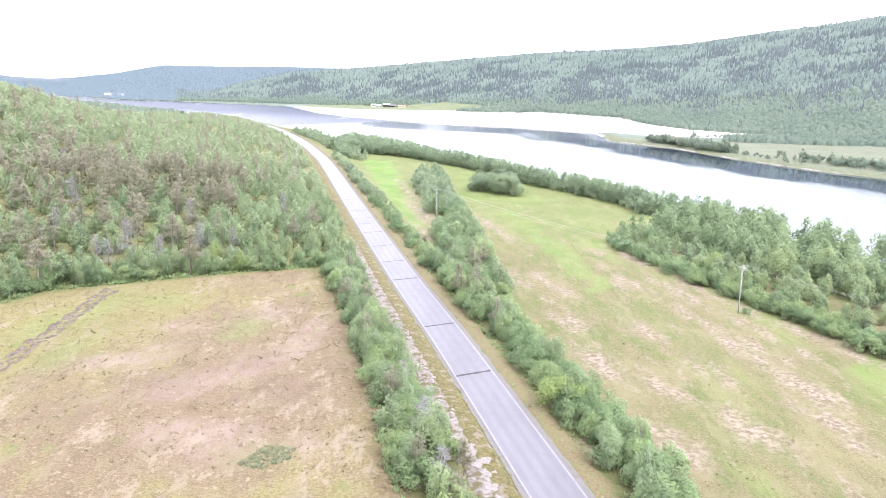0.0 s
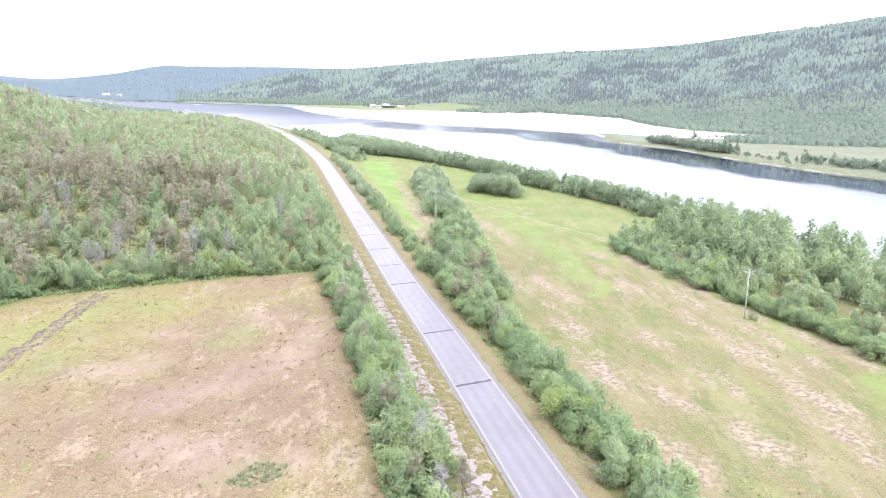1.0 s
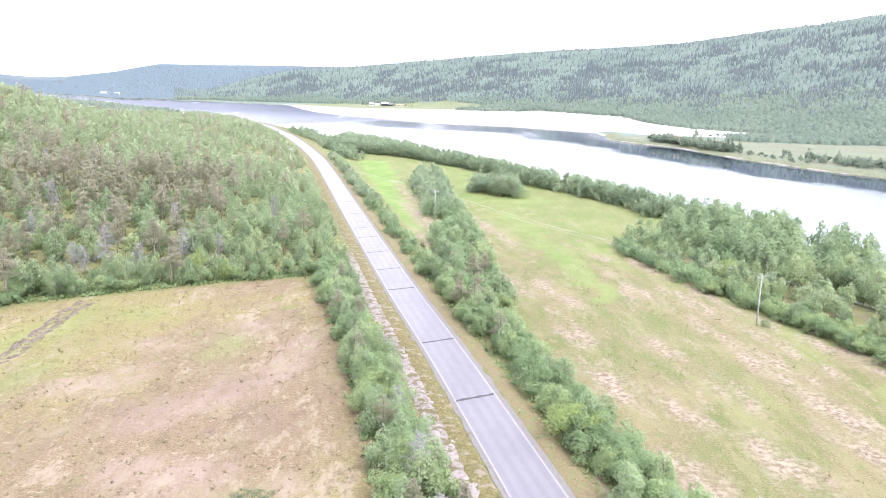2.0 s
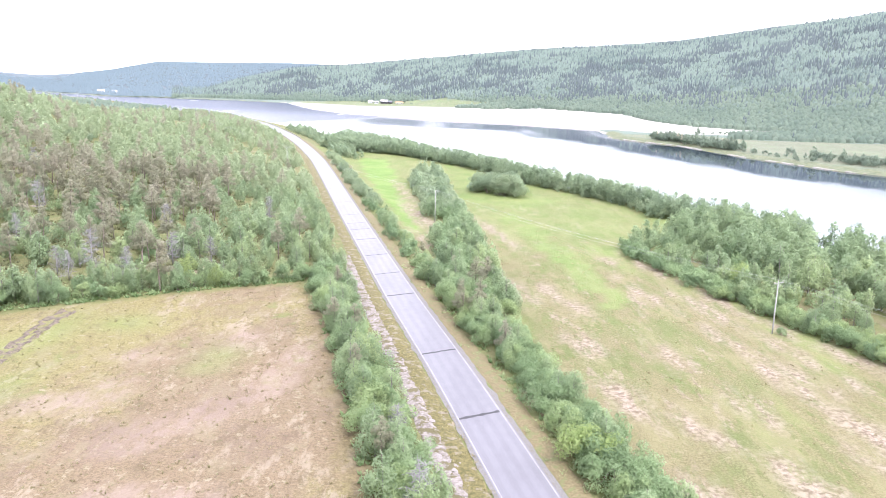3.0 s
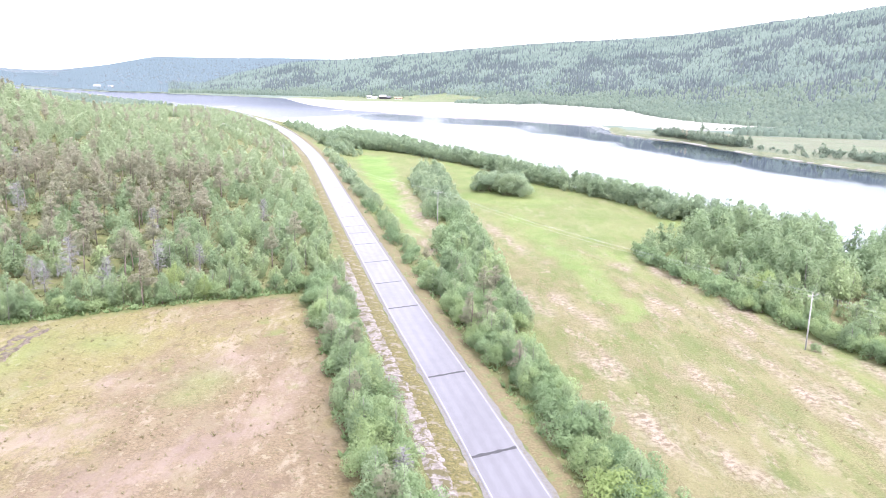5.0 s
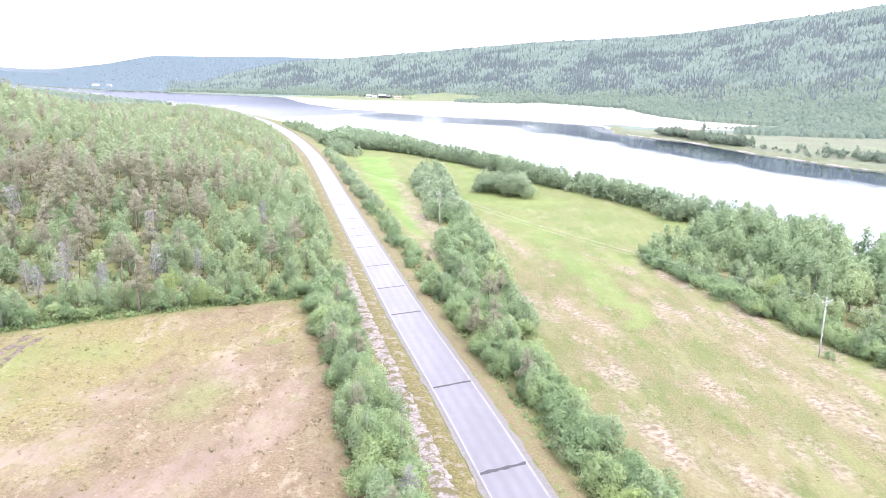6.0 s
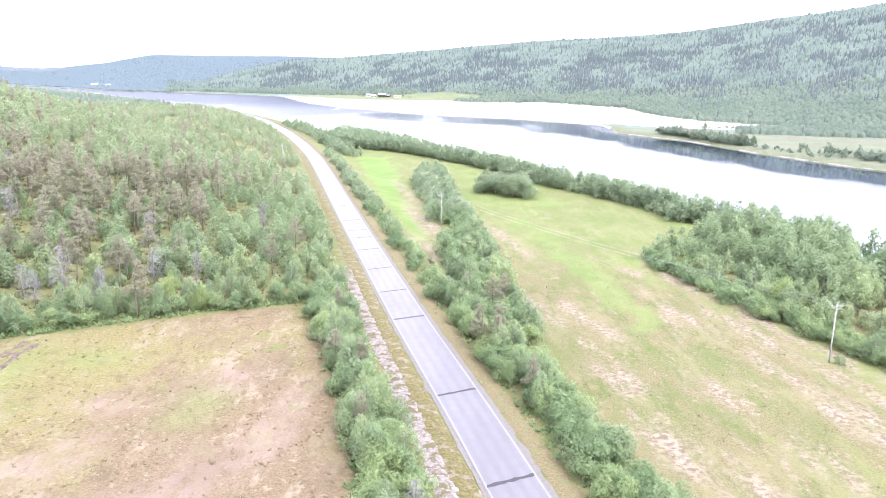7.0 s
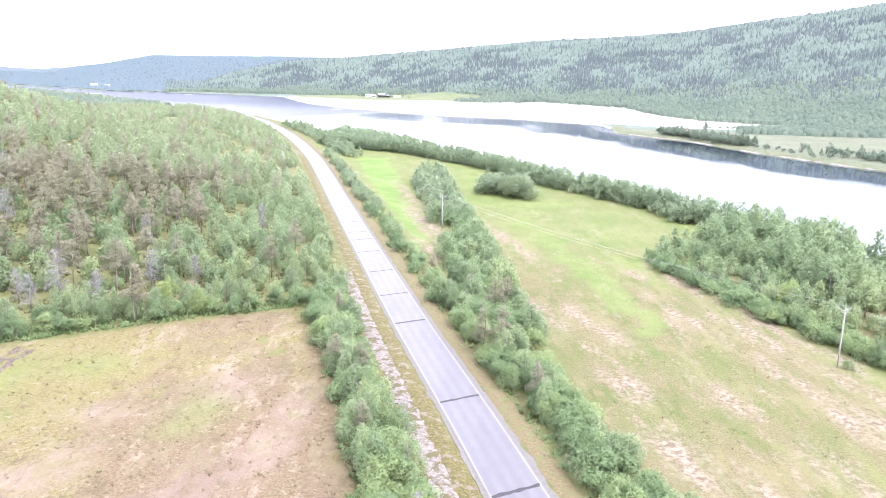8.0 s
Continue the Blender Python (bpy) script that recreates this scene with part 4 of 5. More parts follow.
LABELS = {"birch_tree": ("young downy birch with a light green crown", "tree", "birches of the valley"),
          "willow_shrub": ("dense grey-green willow shrub on grassy ground", "shrub", "willows of the valley"),
          "pine_tree": ("slender Scots pine with a sparse grey-green crown", "tree", "pines on the hillside")}
LIMIT = {"birch_tree": 270, "willow_shrub": 260, "pine_tree": 170}
NEAR = {"birch_tree": 110, "willow_shrub": 130, "pine_tree": 40}
LEAVES = {"birch_tree": ((2400, 0.22), (1250, 0.31)), "willow_shrub": ((2500, 0.195), (1300, 0.27)), "pine_tree": ((1400, 0.25), (900, 0.31))}
trees.sort(key=lambda t: (t[0] - PLAN_MARK[0]) ** 2 + (t[1] - PLAN_MARK[1]) ** 2)


def wood_template(kind, seed, leaves, size):
    blobs_of, h, leaf, bark = KINDS[kind]
    rng = np.random.default_rng(seed)
    p, d, tone = blob_points(blobs_of(h, rng), leaves, rng)
    v, f = leaf_sprays(p, d, size, rng, rise=0.1 if kind == "pine_tree" else 0.9)
    lie = bough_lie(p, d, 1.5)
    if kind == "pine_tree":
        b = Builder()
        b.tube([(0, 0, -0.2), (0, 0, h * 0.8)], [0.14, 0.05], 3)
        return v, lie, np.array(b.v), np.array([q for q in b.f if len(q) == 4])
    return v, lie, None, None


def plant_all():
    count, stuff = {}, {}
    models = {}
    zs = height(np.array([t[0] for t in trees]), np.array([t[1] for t in trees]))
    for kind in KINDS:
        models[kind] = [tree_thing(kind, 100 + s, *LEAVES[kind][s // 6]) for s in range(12)]
        for m in models[kind]:
            tagged(m, *LABELS[kind])
    used = {kind: 0 for kind in KINDS}
    for (x, y, kind, size), z in zip(trees, zs):
        h = KINDS[kind][1]
        if used[kind] < LIMIT[kind]:
            i = used[kind]
            used[kind] += 1
            s = size / h
            wide = s * RNG.uniform(0.9, 1.2)
            m = pose(x, y, z, RNG.uniform(-3, 3), RNG.uniform(-3, 3), RNG.uniform(0, 360))
            tier = 6 if i >= NEAR[kind] else 0
            src = models[kind][i % 6 + tier]
            ob = src if i - (NEAR[kind] if tier else 0) < 6 else copy_thing(src, m)
            ob.matrix_basis = m
            ob.scale = (wide, wide, s)
        else:
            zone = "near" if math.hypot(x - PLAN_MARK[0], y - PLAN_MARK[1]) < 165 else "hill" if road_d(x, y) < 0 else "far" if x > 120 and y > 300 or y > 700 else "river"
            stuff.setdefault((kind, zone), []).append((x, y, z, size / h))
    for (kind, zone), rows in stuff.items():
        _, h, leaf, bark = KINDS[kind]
        # hill birch and farther willow get the leaf colours paled for haze
        leaf = {("birch_tree", "hill"): M_HAZED_BIRCH, ("birch_tree", "river"): M_RIVER_BIRCH, ("birch_tree", "far"): M_FAR_SHRUB, ("willow_shrub", "far"): M_FAR_SHRUB, ("willow_shrub", "hill"): M_HAZED_WILLOW, ("willow_shrub", "river"): M_HAZED_WILLOW}.get((kind, zone), leaf)
        fine = [wood_template(kind, 300 + s, 500, 0.4) for s in range(5)]
        rough = [wood_template(kind, 400 + s, 320, 0.53) for s in range(5)]
        bulk = [wood_template(kind, 500 + s, 130, 0.8) for s in range(5)]
        vs, lies, tones, tv, tf, nb = [], [], [], [], [], 0
        for x, y, z, s in rows:
            far = math.hypot(x - PLAN_MARK[0], y - PLAN_MARK[1])
            v, lie, bv, bf = (fine if far < 175 else rough if far < 300 or (x > -50 and far < 430) else bulk)[RNG.integers(5)]
            a = RNG.uniform(0, 6.28)
            c, q = math.cos(a), math.sin(a)
            m = np.array(((c, -q, 0), (q, c, 0), (0, 0, 1))) * s
            vs.append(v @ m.T + (x, y, z))
            lies.append(lie @ (m.T / s))
            tones.append(np.full(len(v), RNG.uniform(-0.4, 1.4)))
            if bv is not None:
                tv.append(bv @ m.T + (x, y, z))
                tf.append(bf + nb)
                nb += len(bv)
        v = np.concatenate(vs)
        root = tagged(new(kind.split("_")[0] + "_wood"), LABELS[kind][0].split(" with")[0] + "s standing close together", "wood", kind="stuff")
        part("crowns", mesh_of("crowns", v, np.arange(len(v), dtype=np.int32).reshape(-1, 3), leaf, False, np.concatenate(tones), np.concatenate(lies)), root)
        if tv:
            part("trunks", mesh_of("trunks", np.concatenate(tv), np.concatenate(tf), bark), root)


plant_all()


def own_crown(x, y, kind, size, label, leaf, leaves=2600, spray=0.2):
    """One tree that stands out from its neighbours by its leaves."""
    root = tree_thing(kind, int(abs(x) * 7 + y), leaves, spray)
    for ob in root.children:
        if ob.name.startswith("crown"):
            ob.data.materials[0] = leaf
    root.matrix_basis = pose(x, y, float(height(x, y)))
    s = size / KINDS[kind][1]
    root.scale = (s * 1.1, s * 1.1, s)
    tagged(root, label, "tree" if kind == "birch_tree" else "shrub")


own_crown(18.0, 91.5, "willow_shrub", 6.0, "bright yellow-green willow shrub in a roadside hedge", M_FRESH)
own_crown(66.5, 174, "birch_tree", 7.5, "yellow-green young birch among darker trees", M_FRESH)
own_crown(-47.5, 156.5, "birch_tree", 5.6, "bright green young birch at the wood's edge", M_FRESH)
own_crown(-41, 152.5, "birch_tree", 4.6, "light green young birch beside a hay field", M_FRESH)


for q in ((15.6, 320, 8.0), (18.2, 325, 9.8), (19.6, 318, 8.8), (22.4, 322, 8.4), (25.6, 311, 9.6), (29.2, 308, 9.4), (27.4, 315, 10.2), (23.8, 313, 7.4), (30.6, 313, 7.6)):
    own_crown(*q[:2], "willow_shrub", q[2], "tall dense willow shrub in a clump on a meadow", M_HAZED_WILLOW, 2600, 0.2)


# ---- far woods over the river ----
CONE_F = [(0, 1, 4), (1, 2, 4), (2, 3, 4), (3, 0, 4)]


def far_wood(name, x, y, tall, wide, material, label, sharp):
    """Many small crowns in one mesh: rounded for birch, pointed for pine."""
    n = len(x)
    z = height(x, y)
    ring = [(1, 0), (0, 1), (-1, 0), (0, -1)]
    if name in ("birch_foothill", "point_wood"):
        five = [(math.cos(1.2566 * i), math.sin(1.2566 * i)) for i in range(5)]
        base = np.array([(a * 1.05, b * 1.05, -0.05) for a, b in five] + [(a * 0.8, b * 0.8, 0.55) for a, b in five] + [(0, 0, 0.92)], float)
        faces = np.array([q for i in range(5) for q in ((i, (i + 1) % 5, (i + 1) % 5 + 5), (i, (i + 1) % 5 + 5, i + 5), (i + 5, (i + 1) % 5 + 5, 10))])
    else:
        base, faces = np.array([(a, b, 0.05) for a, b in ring] + [(0, 0, 1 if sharp else 0.85)], float), np.array(CONE_F)
    k = len(base)
    v = np.repeat(base[None], n, 0) * np.stack([wide, wide, tall], 1)[:, None, :]
    a = RNG.uniform(0, 6.28, n)
    c, s = np.cos(a)[:, None], np.sin(a)[:, None]
    v[..., 0], v[..., 1] = v[..., 0] * c - v[..., 1] * s, v[..., 0] * s + v[..., 1] * c
    v *= RNG.uniform(0.75, 1.25, v.shape)
    v += np.stack([x, y, z - 0.3], 1)[:, None, :]
    f = (faces[None] + k * np.arange(n)[:, None, None]).reshape(-1, 3)
    up = np.tile((0.0, -0.25, 0.97), (n * k, 1))
    # random tone per crown; broad patches paint in the gullies' light and shade
    tagged(new(name, mesh_of(name, v.reshape(-1, 3), f.astype(np.int32), material, True, np.repeat((RNG.uniform(-0.4, 1.2, n) + 2.2 * (patchy(x, y, 48, 21.0) - 0.5) + 1.6 * (patchy(x, y, 120, 17.0) - 0.5)) * (0.3 if name == "valley_wood" else 1.0), k), up)), label, "wood", kind="stuff")


def far_woods():
    # the near slope
    n = 84000
    az = RNG.uniform(-19, 33, n)
    r = np.sqrt(RNG.uniform(600 ** 2, 1950 ** 2, n))
    x, y = r * np.sin(np.radians(az)), r * np.cos(np.radians(az))
    foot = np.interp(az, [p[0] for p in C_FOOT], [p[1] for p in C_FOOT])
    ok = inside(FAR_BANK, x, y) & (r > np.where(az > 20, np.minimum(foot - 10, 690), foot - 10)) & ~inside(FARM_FIELD, x, y) & ~inside(SPIT_FIELD, x, y) & ~inside(BAR, x, y) & (river_d(x, y) > 6)
    x, y, r, foot = x[ok], y[ok], r[ok], foot[ok]
    k = (r - foot) / (1700 - foot)
    dark = -0.15 * step(0.4, 0.8, k) - 0.3 * step(0.75, 1.0, k) + 0.5 + 1.0 * (patchy(x, y, 110, 4.0) - 0.5) + 1.2 * (patchy(x, y, 46, 8.0) - 0.5) + 0.35 * (patchy(x, y, 14, 5.0) - 0.5) + 0.1 * np.sin(np.clip(k, 0, 1) * 3.1) - 0.18 * (k < 0.16) - 0.12 * step(0, -250, x)
    low = k < 0.17 + 0.3 * (patchy(x, y, 70, 12.0) - 0.5) + RNG.normal(0, 0.06, len(x))
    pine = (RNG.uniform(0, 1, len(x)) < np.where(low, 0.03, 1)) & (RNG.uniform(0, 1, len(x)) < np.clip((dark - 0.53) * 4.6, 0.04, 0.56))
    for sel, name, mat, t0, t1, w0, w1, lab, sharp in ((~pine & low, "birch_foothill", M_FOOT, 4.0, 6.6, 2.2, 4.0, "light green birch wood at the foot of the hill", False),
                                                       (~pine & ~low, "birch_hillside", M_HAZED_FAR_BIRCH, 3.8, 6.6, 1.7, 3.0, "birch wood on the far hillside, paled for haze", False),
                                                       (pine, "pine_hillside", M_HAZED_FAR_PINE, 6.5, 10.5, 1.4, 2.3, "dark pines among birches on the far hillside", True)):
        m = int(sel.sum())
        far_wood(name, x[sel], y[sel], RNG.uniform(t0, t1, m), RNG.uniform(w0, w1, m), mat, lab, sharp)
    a, b = scatter([(11, 1180), (140, 1115), (229, 1004), (264, 832), (345, 738), (430, 645), (570, 560), (900, 560), (760, 800), (520, 900), (330, 1080), (140, 1230)], 5.6, RNG)
    ok = inside(FAR_BANK, a, b) & ~inside(SPIT_FIELD, a, b) & ~inside(BAR, a, b) & (river_d(a, b) > 6)
    a, b = a[ok], b[ok]
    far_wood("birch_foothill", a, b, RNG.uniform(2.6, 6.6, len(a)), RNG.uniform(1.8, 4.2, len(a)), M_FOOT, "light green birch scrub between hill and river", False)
    # the long hill up the valley
    n = 20000
    az = RNG.uniform(-34, -4, n)
    r = np.sqrt(RNG.uniform(1450 ** 2, 3700 ** 2, n))
    x, y = r * np.sin(np.radians(az)), r * np.cos(np.radians(az))
    ok = inside(FAR_BANK, x, y) & (river_d(x, y) > 8) & ((az < -17) | (r > 1950))
    x, y = x[ok], y[ok]
    far_wood("valley_wood", x, y, RNG.uniform(4, 7, len(x)), RNG.uniform(3, 5.5, len(x)), M_VALLEY_HAZE, "mixed wood on the long far hill, coloured blue for haze", False)
    a, b = scatter([(-300, 905), (-400, 985), (-480, 1060), (-620, 1230), (-800, 1300), (-600, 1000), (-430, 850), (-330, 830)], 7, RNG)
    ok = river_d(a, b) > 5
    a, b = a[ok], b[ok]
    far_wood("point_wood", a, b, RNG.uniform(3, 6.5, len(a)), RNG.uniform(1.8, 3.6, len(a)), M_FOOT, "birch wood on the point upriver", False)


far_woods()


# ---- power line ----
def power_pole(x, y, h=9.9, turn=0.0):
    """A wooden pole with a cross arm, braces and three insulators."""
    z = float(height(x, y))
    root = tagged(new("power_pole"), "weathered grey wooden power pole with cross arm", "power pole", "poles of the power line")
    b = Builder()
    b.tube([(0, 0, -0.6), (0, 0, h * 0.5), (0, 0, h)], [0.135, 0.115, 0.095], 10)
    part("post", b.mesh("post", M_POLE, True), root)
    b = Builder()
    b.box(-1.42, 1.42, -0.15, -0.07, h - 0.34, h - 0.25)
    part("cross_arm", b.mesh("cross_arm", M_POLE), root)
    for s in (-1, 1):
        b = Builder()
        b.tube([(0, -0.13, h - 1.1), (s * 0.9, -0.13, h - 0.36)], [0.025, 0.025], 5)
        part("brace", b.mesh("brace", M_STEEL), root)
    for k in (-1.35, 0.0, 1.35):
        b = Builder()
        top = h - 0.22 if k else h
        b.tube([(k, -0.12 if k else 0, top - 0.02), (k, -0.12 if k else 0, top + 0.1), (k, -0.12 if k else 0, top + 0.12), (k, -0.12 if k else 0, top + 0.26)], [0.03, 0.03, 0.08, 0.05], 8)
        part("insulator", b.mesh("insulator", M_GLASS, True), root, "brown porcelain insulator")
    root.matrix_basis = pose(x, y, z, 0, 0, turn)
    return root


def power_line():
    tops = []
    for i, (x, y) in enumerate(POLES):
        a, b = POLES[max(i - 1, 0)], POLES[min(i + 1, len(POLES) - 1)]
        turn = math.degrees(math.atan2(b[1] - a[1], b[0] - a[0])) - 90
        ob = power_pole(x, y, 9.9, turn)
        tops.append([ob.matrix_basis @ Vector((k, 0, 9.9 + (0.0 if k else 0.22))) for k in (-1.35, 0.0, 1.35)])
    for p, q in zip(tops, tops[1:]):
        for a, b in zip(p, q):
            w = Builder()
            pts = []
            for i in range(17):
                f = i / 16
                c = a.lerp(b, f)
                c.z -= 1.6 * 4 * f * (1 - f)
                pts.append(tuple(c))
            w.tube(pts, [0.011] * 17, 4)
            tagged(new("power_wire", w.mesh("power_wire", M_WIRE, True)), "thin bare aluminium wire sagging between poles", "wire", "wires of the power line")


power_line()


# ---- farmsteads over the river ----
def farm_building(x, y, wide, deep, eaves, turn, wall, roof, label, windows=3, category="house"):
    z = float(height(x, y))
    root = tagged(new("farm_" + category), label, category)
    b = Builder()
    b.box(-wide / 2, wide / 2, -deep / 2, deep / 2, -1.5, eaves)
    n = len(b.v)
    up = deep * 0.32
    b.v += [(-wide / 2, -deep / 2, eaves), (-wide / 2, deep / 2, eaves), (-wide / 2, 0, eaves + up), (wide / 2, -deep / 2, eaves), (wide / 2, deep / 2, eaves), (wide / 2, 0, eaves + up)]
    b.f += [(n + 1, n, n + 2), (n + 3, n + 4, n + 5)]
    part("wall", b.mesh("wall", wall), root)
    b = Builder()
    w, o = wide / 2 + 0.5, deep / 2 + 0.6
    lo = eaves - 0.6 * up / (deep / 2)
    b.v = [(-w, -o, lo), (w, -o, lo), (w, 0, eaves + up), (-w, 0, eaves + up), (w, o, lo), (-w, o, lo)]
    b.v += [(p[0], p[1], p[2] + 0.25) for p in b.v]
    b.f = [(0, 1, 2, 3)[::-1], (3, 2, 4, 5)[::-1], (6, 7, 8, 9), (9, 8, 10, 11), (0, 1, 7, 6), (4, 5, 11, 10), (0, 6, 9, 3), (3, 9, 11, 5), (1, 2, 8, 7), (2, 4, 10, 8)]
    part("roof", b.mesh("roof", roof), root)
    for i in range(windows):
        b = Builder()
        cx = (i + 0.5) / windows * wide - wide / 2
        b.box(cx - 0.6, cx + 0.6, -deep / 2 - 0.06, -deep / 2 + 0.02, eaves * 0.4, eaves * 0.4 + 1.3)
        part("window", b.mesh("window", M_PANE), root)
    root.matrix_basis = pose(x, y, z, 0, 0, turn)


farm_building(-120, 1300, 7.5, 6, 2.8, 12, M_PAINT_WHITE, M_ROOF, "white wooden farmhouse with pale roof by a field")
farm_building(-109.5, 1284, 7, 5.5, 2.6, 5, M_PAINT_WHITE, M_ROOF, "white wooden farmhouse beside a dark barn")
farm_building(-97, 1292, 11, 8, 3.8, -4, M_PAINT_DARK, M_ROOF, "large black tarred barn beside white farmhouses", 2, "barn")
farm_building(-88, 1295, 7, 6, 2.6, -4, M_PAINT_DARK, M_ROOF_DARK, "low dark shed against a black barn", 1, "shed")
farm_building(-72, 1290, 12, 5, 2.0, 3, M_PAINT_WHITE, M_ROOF_TILE, "low white outbuilding with an orange roof", 2, "shed")
farm_building(-650, 1500, 12, 8, 4, 20, M_PAINT_WHITE, M_ROOF, "white farmhouse on the far river bank")
farm_building(-628, 1508, 9, 7, 3.2, 15, M_PAINT_WHITE, M_ROOF, "white house beside a farmhouse upriver")


# ---- ditch and tufts in the fields ----
def ditch():
    """A shallow earthen furrow through the hay field."""
    line = [(-60.2, 137), (-60.4, 133), (-60.6, 126), (-59.8, 116), (-59.9, 106), (-59.6, 97), (-61, 85), (-65, 60)]
    ys = np.arange(60, 134.5, 0.7)
    v = []
    for y in ys:
        x0 = np.interp(y, [p[1] for p in line[::-1]], [p[0] for p in line[::-1]])
        for c in range(9):
            f = c / 8 - 0.5
            w = 2.9 + 1.3 * noise.noise((y * 0.5, 3, 1)) + 0.9 * noise.noise((y * 1.7, 6, 1))
            x = x0 + f * w + 0.7 * noise.noise((y * 0.25, 8, 1)) + (0.5 * noise.noise((y * 0.9, c, 12)) if c in (0, 8) else 0)
            e = 0.03 + (0.5 * noise.noise((x * 1.5, y * 1.1, 4)) + 0.06 - 0.14 * math.cos(6.28 * f) if 0 < c < 8 else -0.12)
            v.append((x, y, float(height(x, y)) + e))
    f = [(r * 9 + c, r * 9 + c + 1, r * 9 + c + 10, r * 9 + c + 9) for r in range(len(ys) - 1) for c in range(8)]
    tagged(new("ditch", mesh_of("ditch", v, f, M_EARTH, True)), "rough earthen furrow through a mown field", "ditch", kind="structure")


def tufts(name, poly, n, size, material, label, keep=None):
    xs, ys = [p[0] for p in poly], [p[1] for p in poly]
    x, y = RNG.uniform(min(xs), max(xs), n), RNG.uniform(min(ys), max(ys), n)
    ok = inside(poly, x, y)
    if keep is not None:
        ok &= keep(x, y)
    x, y = x[ok], y[ok]
    z = height(x, y)
    n = len(x)
    s = size * RNG.uniform(0.5, 1.5, n)
    vs = []
    for k in range(6):
        a = RNG.uniform(0, 6.28, n)
        q = RNG.uniform(0.2, 0.9, n) * s
        cx, cy = x + np.cos(a) * q * 0.5, y + np.sin(a) * q * 0.5
        b = a + RNG.uniform(1.0, 2.0, n)
        w = s * 0.3
        vs.append(np.stack([np.stack([cx - np.cos(b) * w, cy - np.sin(b) * w, z - 0.02], 1), np.stack([cx + np.cos(b) * w, cy + np.sin(b) * w, z - 0.02], 1),
                            np.stack([x + np.cos(a) * s * 1.1, y + np.sin(a) * s * 1.1, z + s * RNG.uniform(0.5, 1.0, n)], 1)], 1))
    v = np.concatenate(vs).reshape(-1, 3)
    tagged(new(name, mesh_of(name, v, np.arange(len(v), dtype=np.int32).reshape(-1, 3), material, False, RNG.uniform(0, 1, len(v)))), label, "grass", kind="stuff")


ditch()
tufts("dock_tufts", HAY[:9] + [(10, 60)], 3000, 0.19, M_DOCK, "small brown and green weeds standing in the stubble", lambda x, y: (road_d(x, y) < -17) & (patchy(x, y, 7, 8.0) > 0.47))
tufts("meadow_weeds", [(20, 55), (15, 160), (15, 260), (50, 220), (80, 118), (90, 60)], 1500, 0.17, M_DOCK, "small dark weeds in a rough meadow", lambda x, y: (road_d(x, y) > 15) & (patchy(x, y, 6, 3.0) > 0.5))
tufts("hay_tufts", HAY[:9] + [(10, 60)], 3200, 0.18, M_TURF, "short dry grass tufts of a mown hay field", lambda x, y: (road_d(x, y) < -18) & (patchy(x, y, 5, 1.0) > 0.42))
tufts("weed_patch", [(-20, 70.5), (-17.6, 75), (-14.2, 74.6), (-14.4, 72), (-17, 69.6)], 600, 0.17, M_WEED, "grey-green weeds growing in dry hay stubble")
tufts("meadow_tufts", [(20, 55), (15, 160), (15, 260), (50, 220), (80, 118), (90, 60)], 2500, 0.18, M_TURF, "dry grass tufts of a rough meadow", lambda x, y: (road_d(x, y) > 15) & (patchy(x, y, 5, 5.0) > 0.42))
tufts("verge_weeds", [(-30, 240), (-2, 110), (22, 50), (32, 50), (12, 130), (-12, 240)], 5000, 0.35, M_GREEN_TURF, "green weeds on the dry road verge", lambda x, y: (road_d(x, y) > 4.2) & (road_d(x, y) < 8) & (patchy(x, y, 4, 7.0) > 0.5))


M_UNDER = leaf_material("undergrowth_leaves", (0.15, 0.215, 0.095), (0.27, 0.345, 0.165), 0.6)
M_HEATH = leaf_material("heath_shrubs", (0.14, 0.145, 0.075), (0.235, 0.23, 0.12), 0.6)
tufts("hedge_undergrowth", [(30, 50), (44, 50), (18, 172), (-30, 420), (-42, 420), (-4, 172), (14, 100)], 16000, 0.55, M_UNDER, "low green growth along the foot of a hedge", lambda x, y: (road_d(x, y) > 6.6) & (road_d(x, y) < 9.2) & (patchy(x, y, 4, 2.0) > 0.4))
tufts("hedge_undergrowth", [(-2, 56), (16, 56), (-12, 172), (-34, 172)], 9000, 0.5, M_UNDER, "low green growth along the foot of a hedge", lambda x, y: (np.abs(road_d(x, y) + 13.4) < 3.9) & (np.abs(road_d(x, y) + 13.4) > 1.6) & (patchy(x, y, 4, 2.0) > 0.42))
tufts("wood_undergrowth", [(-26, 159), (-43, 149), (-62, 137.6), (-72, 132), (-75, 124), (-82, 126), (-76, 138), (-54, 148), (-38, 157), (-26, 164)], 5200, 0.55, M_UNDER, "low green growth at the edge of a wood")
tufts("heath", LEFT, 26000, 0.55, M_HEATH, "low olive and brown heath under open wood", lambda x, y: (road_d(x, y) < -9) & (patchy(x, y, 6, 11.0) > 0.4) & (y < 300))


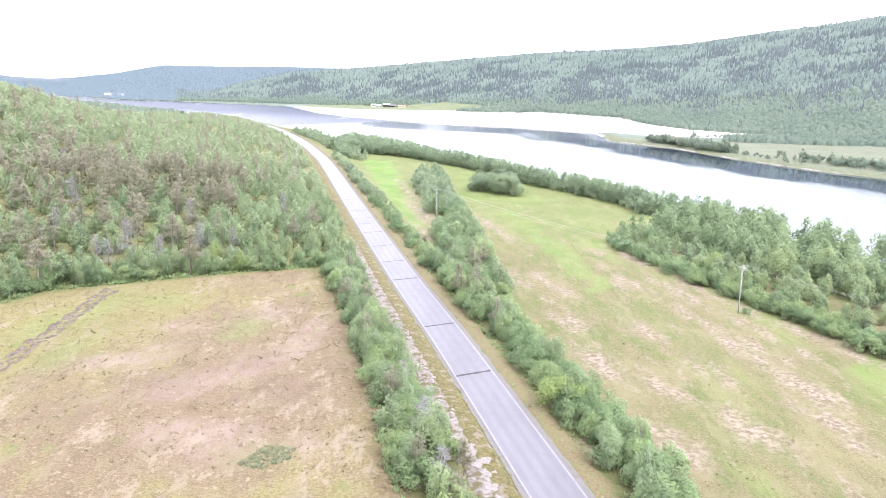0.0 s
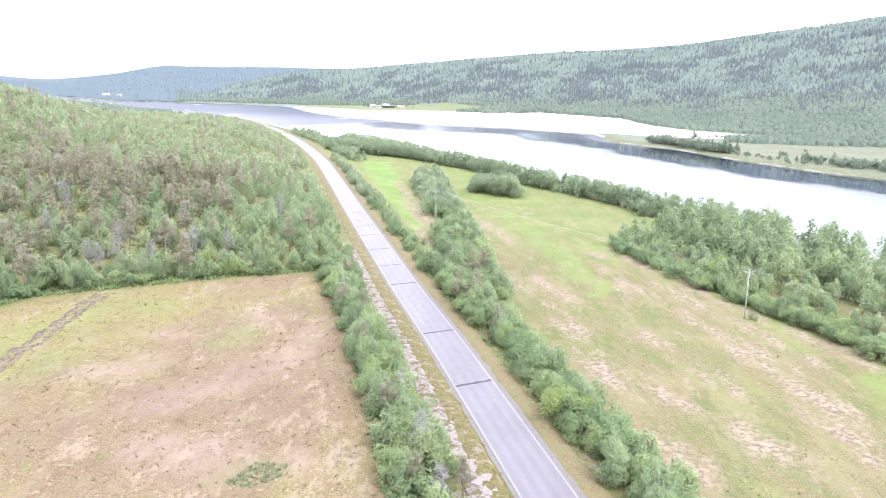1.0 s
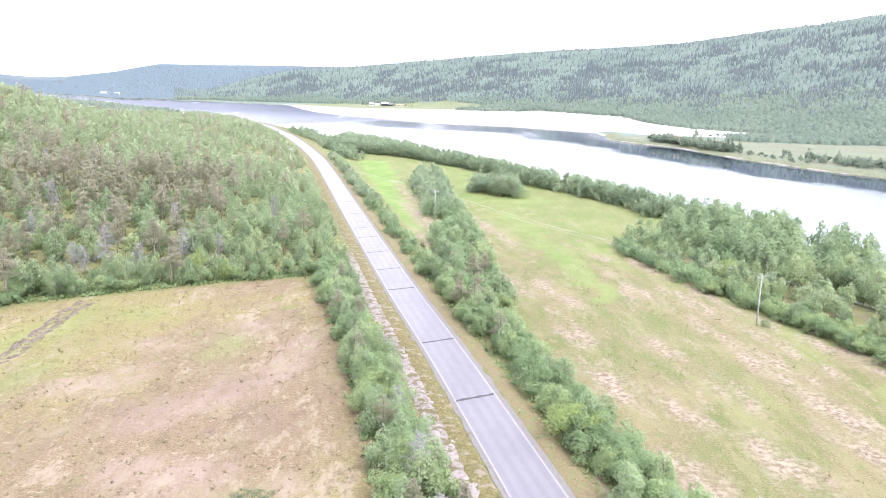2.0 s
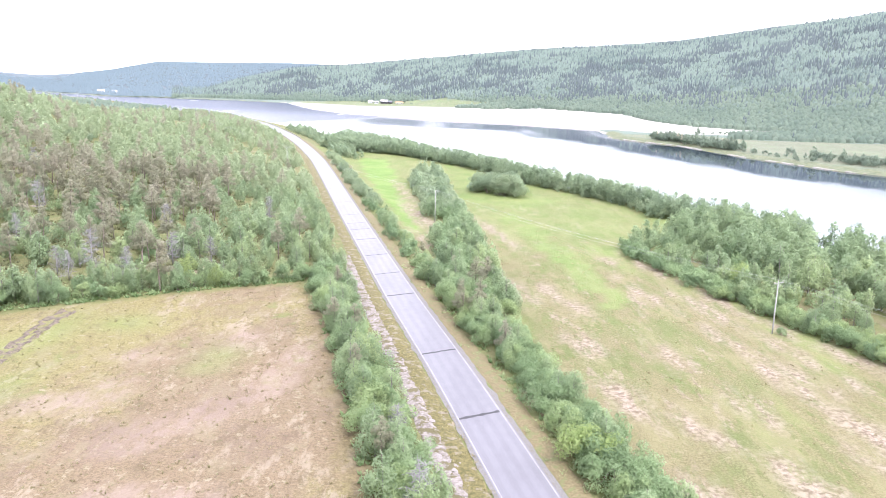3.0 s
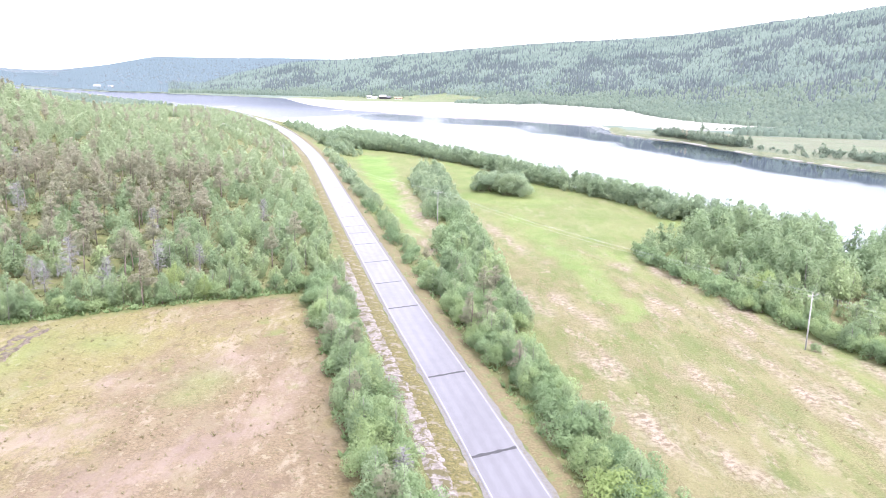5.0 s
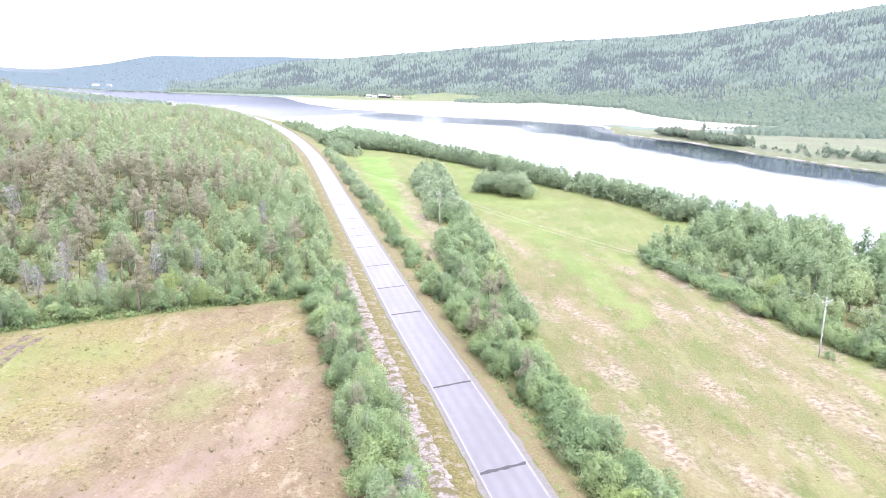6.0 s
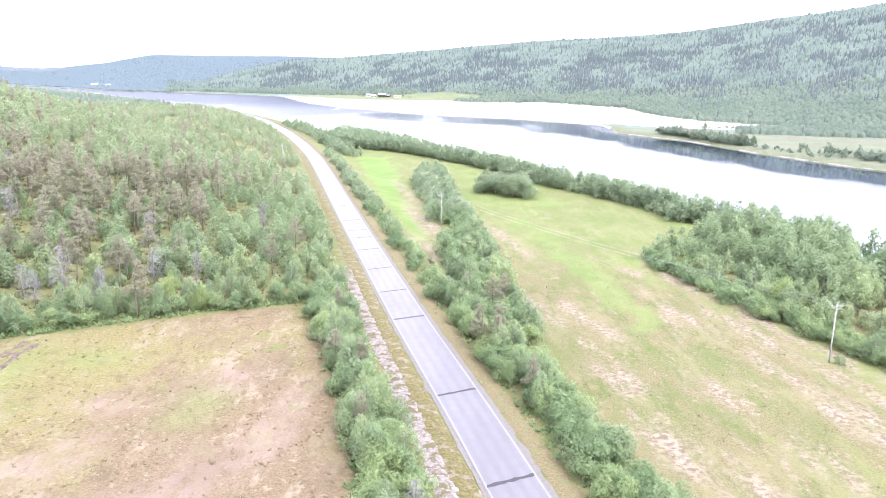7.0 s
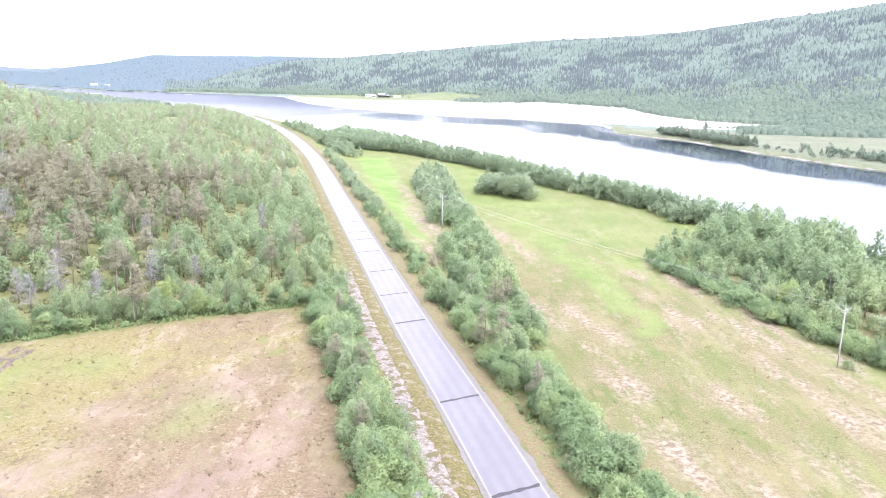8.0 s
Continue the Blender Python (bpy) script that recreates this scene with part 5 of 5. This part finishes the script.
# ---- dead trees on the slope ----
def dead_tree(seed):
    """A bare grey standing trunk with a mass of fine dry twigs."""
    rng = np.random.default_rng(seed)
    root = tagged(new("dead_tree"), "dead standing tree with bare grey branches", "tree", "dead trees")
    h = 7.0
    b = Builder()
    b.tube([(0, 0, -0.3), (0.1, 0, h * 0.4), (0.05, 0.1, h * 0.75), (0.15, 0.1, h)], [0.13, 0.1, 0.06, 0.02], 6)
    part("trunk", b.mesh("trunk", M_BARK_DEAD, True), root)
    b = Builder()
    for k in range(60):
        f = 0.14 + 0.82 * k / 60
        a = rng.uniform(0, 6.28)
        r = h * 0.33 * (1.1 - f) ** 0.6 * rng.uniform(0.6, 1.2)
        z = h * f
        tip = (math.cos(a) * r, math.sin(a) * r, z + rng.uniform(-0.3, 0.5) * r)
        mid = (math.cos(a) * r * 0.5, math.sin(a) * r * 0.5, z + 0.12 * r)
        b.tube([(0.05, 0.03, z), mid, tip], [0.035, 0.025, 0.01], 3)
        for q in range(7):
            e = rng.uniform(0.3, 1.0)
            st = (tip[0] * e, tip[1] * e, z + (tip[2] - z) * e)
            b.tube([st, (st[0] + rng.normal(0, 0.35), st[1] + rng.normal(0, 0.35), st[2] + rng.normal(0, 0.25))], [0.026, 0.012], 3)
    part("bare_crown", b.mesh("bare_crown", M_BARK_DEAD), root)
    return root


def dead_trees():
    models = [dead_tree(900 + k) for k in range(3)]
    for i, (x, y, s) in enumerate(DEAD):
        m = pose(x, y, float(height(x, y)), 0, 0, i * 77)
        ob = models[i] if i < 3 else copy_thing(models[i % 3], m)
        ob.matrix_basis = m
        ob.scale = (s, s, s)


dead_trees()


# ---- guard rail at the bend ----
def guard_rail():
    root = tagged(new("guard_rail"), "galvanised steel guard rail along the river bend", "guard rail")
    ys = np.arange(520, 680, 4.0)
    v, f = [], []
    for y in ys:
        x = float(road_x(y)) + 4.3
        for dx, dz in ((0.0, 0.45), (0.06, 0.52), (0.0, 0.6), (0.06, 0.68), (0.0, 0.76), (-0.03, 0.76), (-0.03, 0.45)):
            v.append((x + dx, y, dz - 0.1))
    for r in range(len(ys) - 1):
        for c in range(7):
            f.append((r * 7 + c, r * 7 + (c + 1) % 7, (r + 1) * 7 + (c + 1) % 7, (r + 1) * 7 + c))
    part("rail", mesh_of("rail", v, f, M_STEEL), root)
    for y in ys[::1]:
        x = float(road_x(y)) + 4.38
        b = Builder()
        b.box(x - 0.02, x + 0.1, y - 0.06, y + 0.06, -0.6, 0.6)
        part("post", b.mesh("post", M_STEEL), root)


guard_rail()


# ---- bare rock beside the road ----
def rock_slabs():
    """Low weathered slabs, each an object, along the stony strip."""
    shapes = []
    for k in range(6):
        bm = bmesh.new()
        bmesh.ops.create_icosphere(bm, subdivisions=1 + k % 2, radius=1.0)
        for v in bm.verts:
            q = 1 + 0.75 * noise.noise(v.co * 1.9 + Vector((k * 7, 0, 0)))
            v.co = Vector((v.co.x * q * 1.25, v.co.y * q, max(-0.1, v.co.z * q * 0.16)))
        me = bpy.data.meshes.new("rock_slab")
        bm.to_mesh(me)
        bm.free()
        me.materials.append(M_ROCK)
        shapes.append(me)
    for i in range(280):
        y = 56 + 120 * ((i + RNG.uniform(0, 1)) / 280) ** 1.25
        d = (-6.6 if y < 80 else -7.3) + RNG.normal(0, 0.7)
        if noise.noise((y * 0.11, 4.0, 0)) < (-0.12 if y < 92 else 0.08):
            continue
        x = float(road_x(y)) + d * 1.025
        ob = tagged(new("rock_slab", shapes[i % 6]), "pale bare rock slab beside the road", "rock", "slabs along the road")
        size = RNG.uniform(0.2, 0.75) * (1.2 if y < 92 else 0.9)
        ob.matrix_basis = pose(x, y, float(height(x, y)) + 0.06, RNG.uniform(-8, 8), RNG.uniform(-8, 8), RNG.uniform(0, 180))
        ob.scale = (size * RNG.uniform(1.0, 1.7), size, size * RNG.uniform(0.5, 0.9))


rock_slabs()
tufts("cutting_weeds", [(-36, 190), (-20, 190), (14, 60), (0, 60)], 5200, 0.3, M_TURF, "brown and green weeds along the stony road cutting", lambda x, y: (road_d(x, y) < -3.4) & (road_d(x, y) > -10.5) & (patchy(x, y, 3, 7.0) > 0.42))
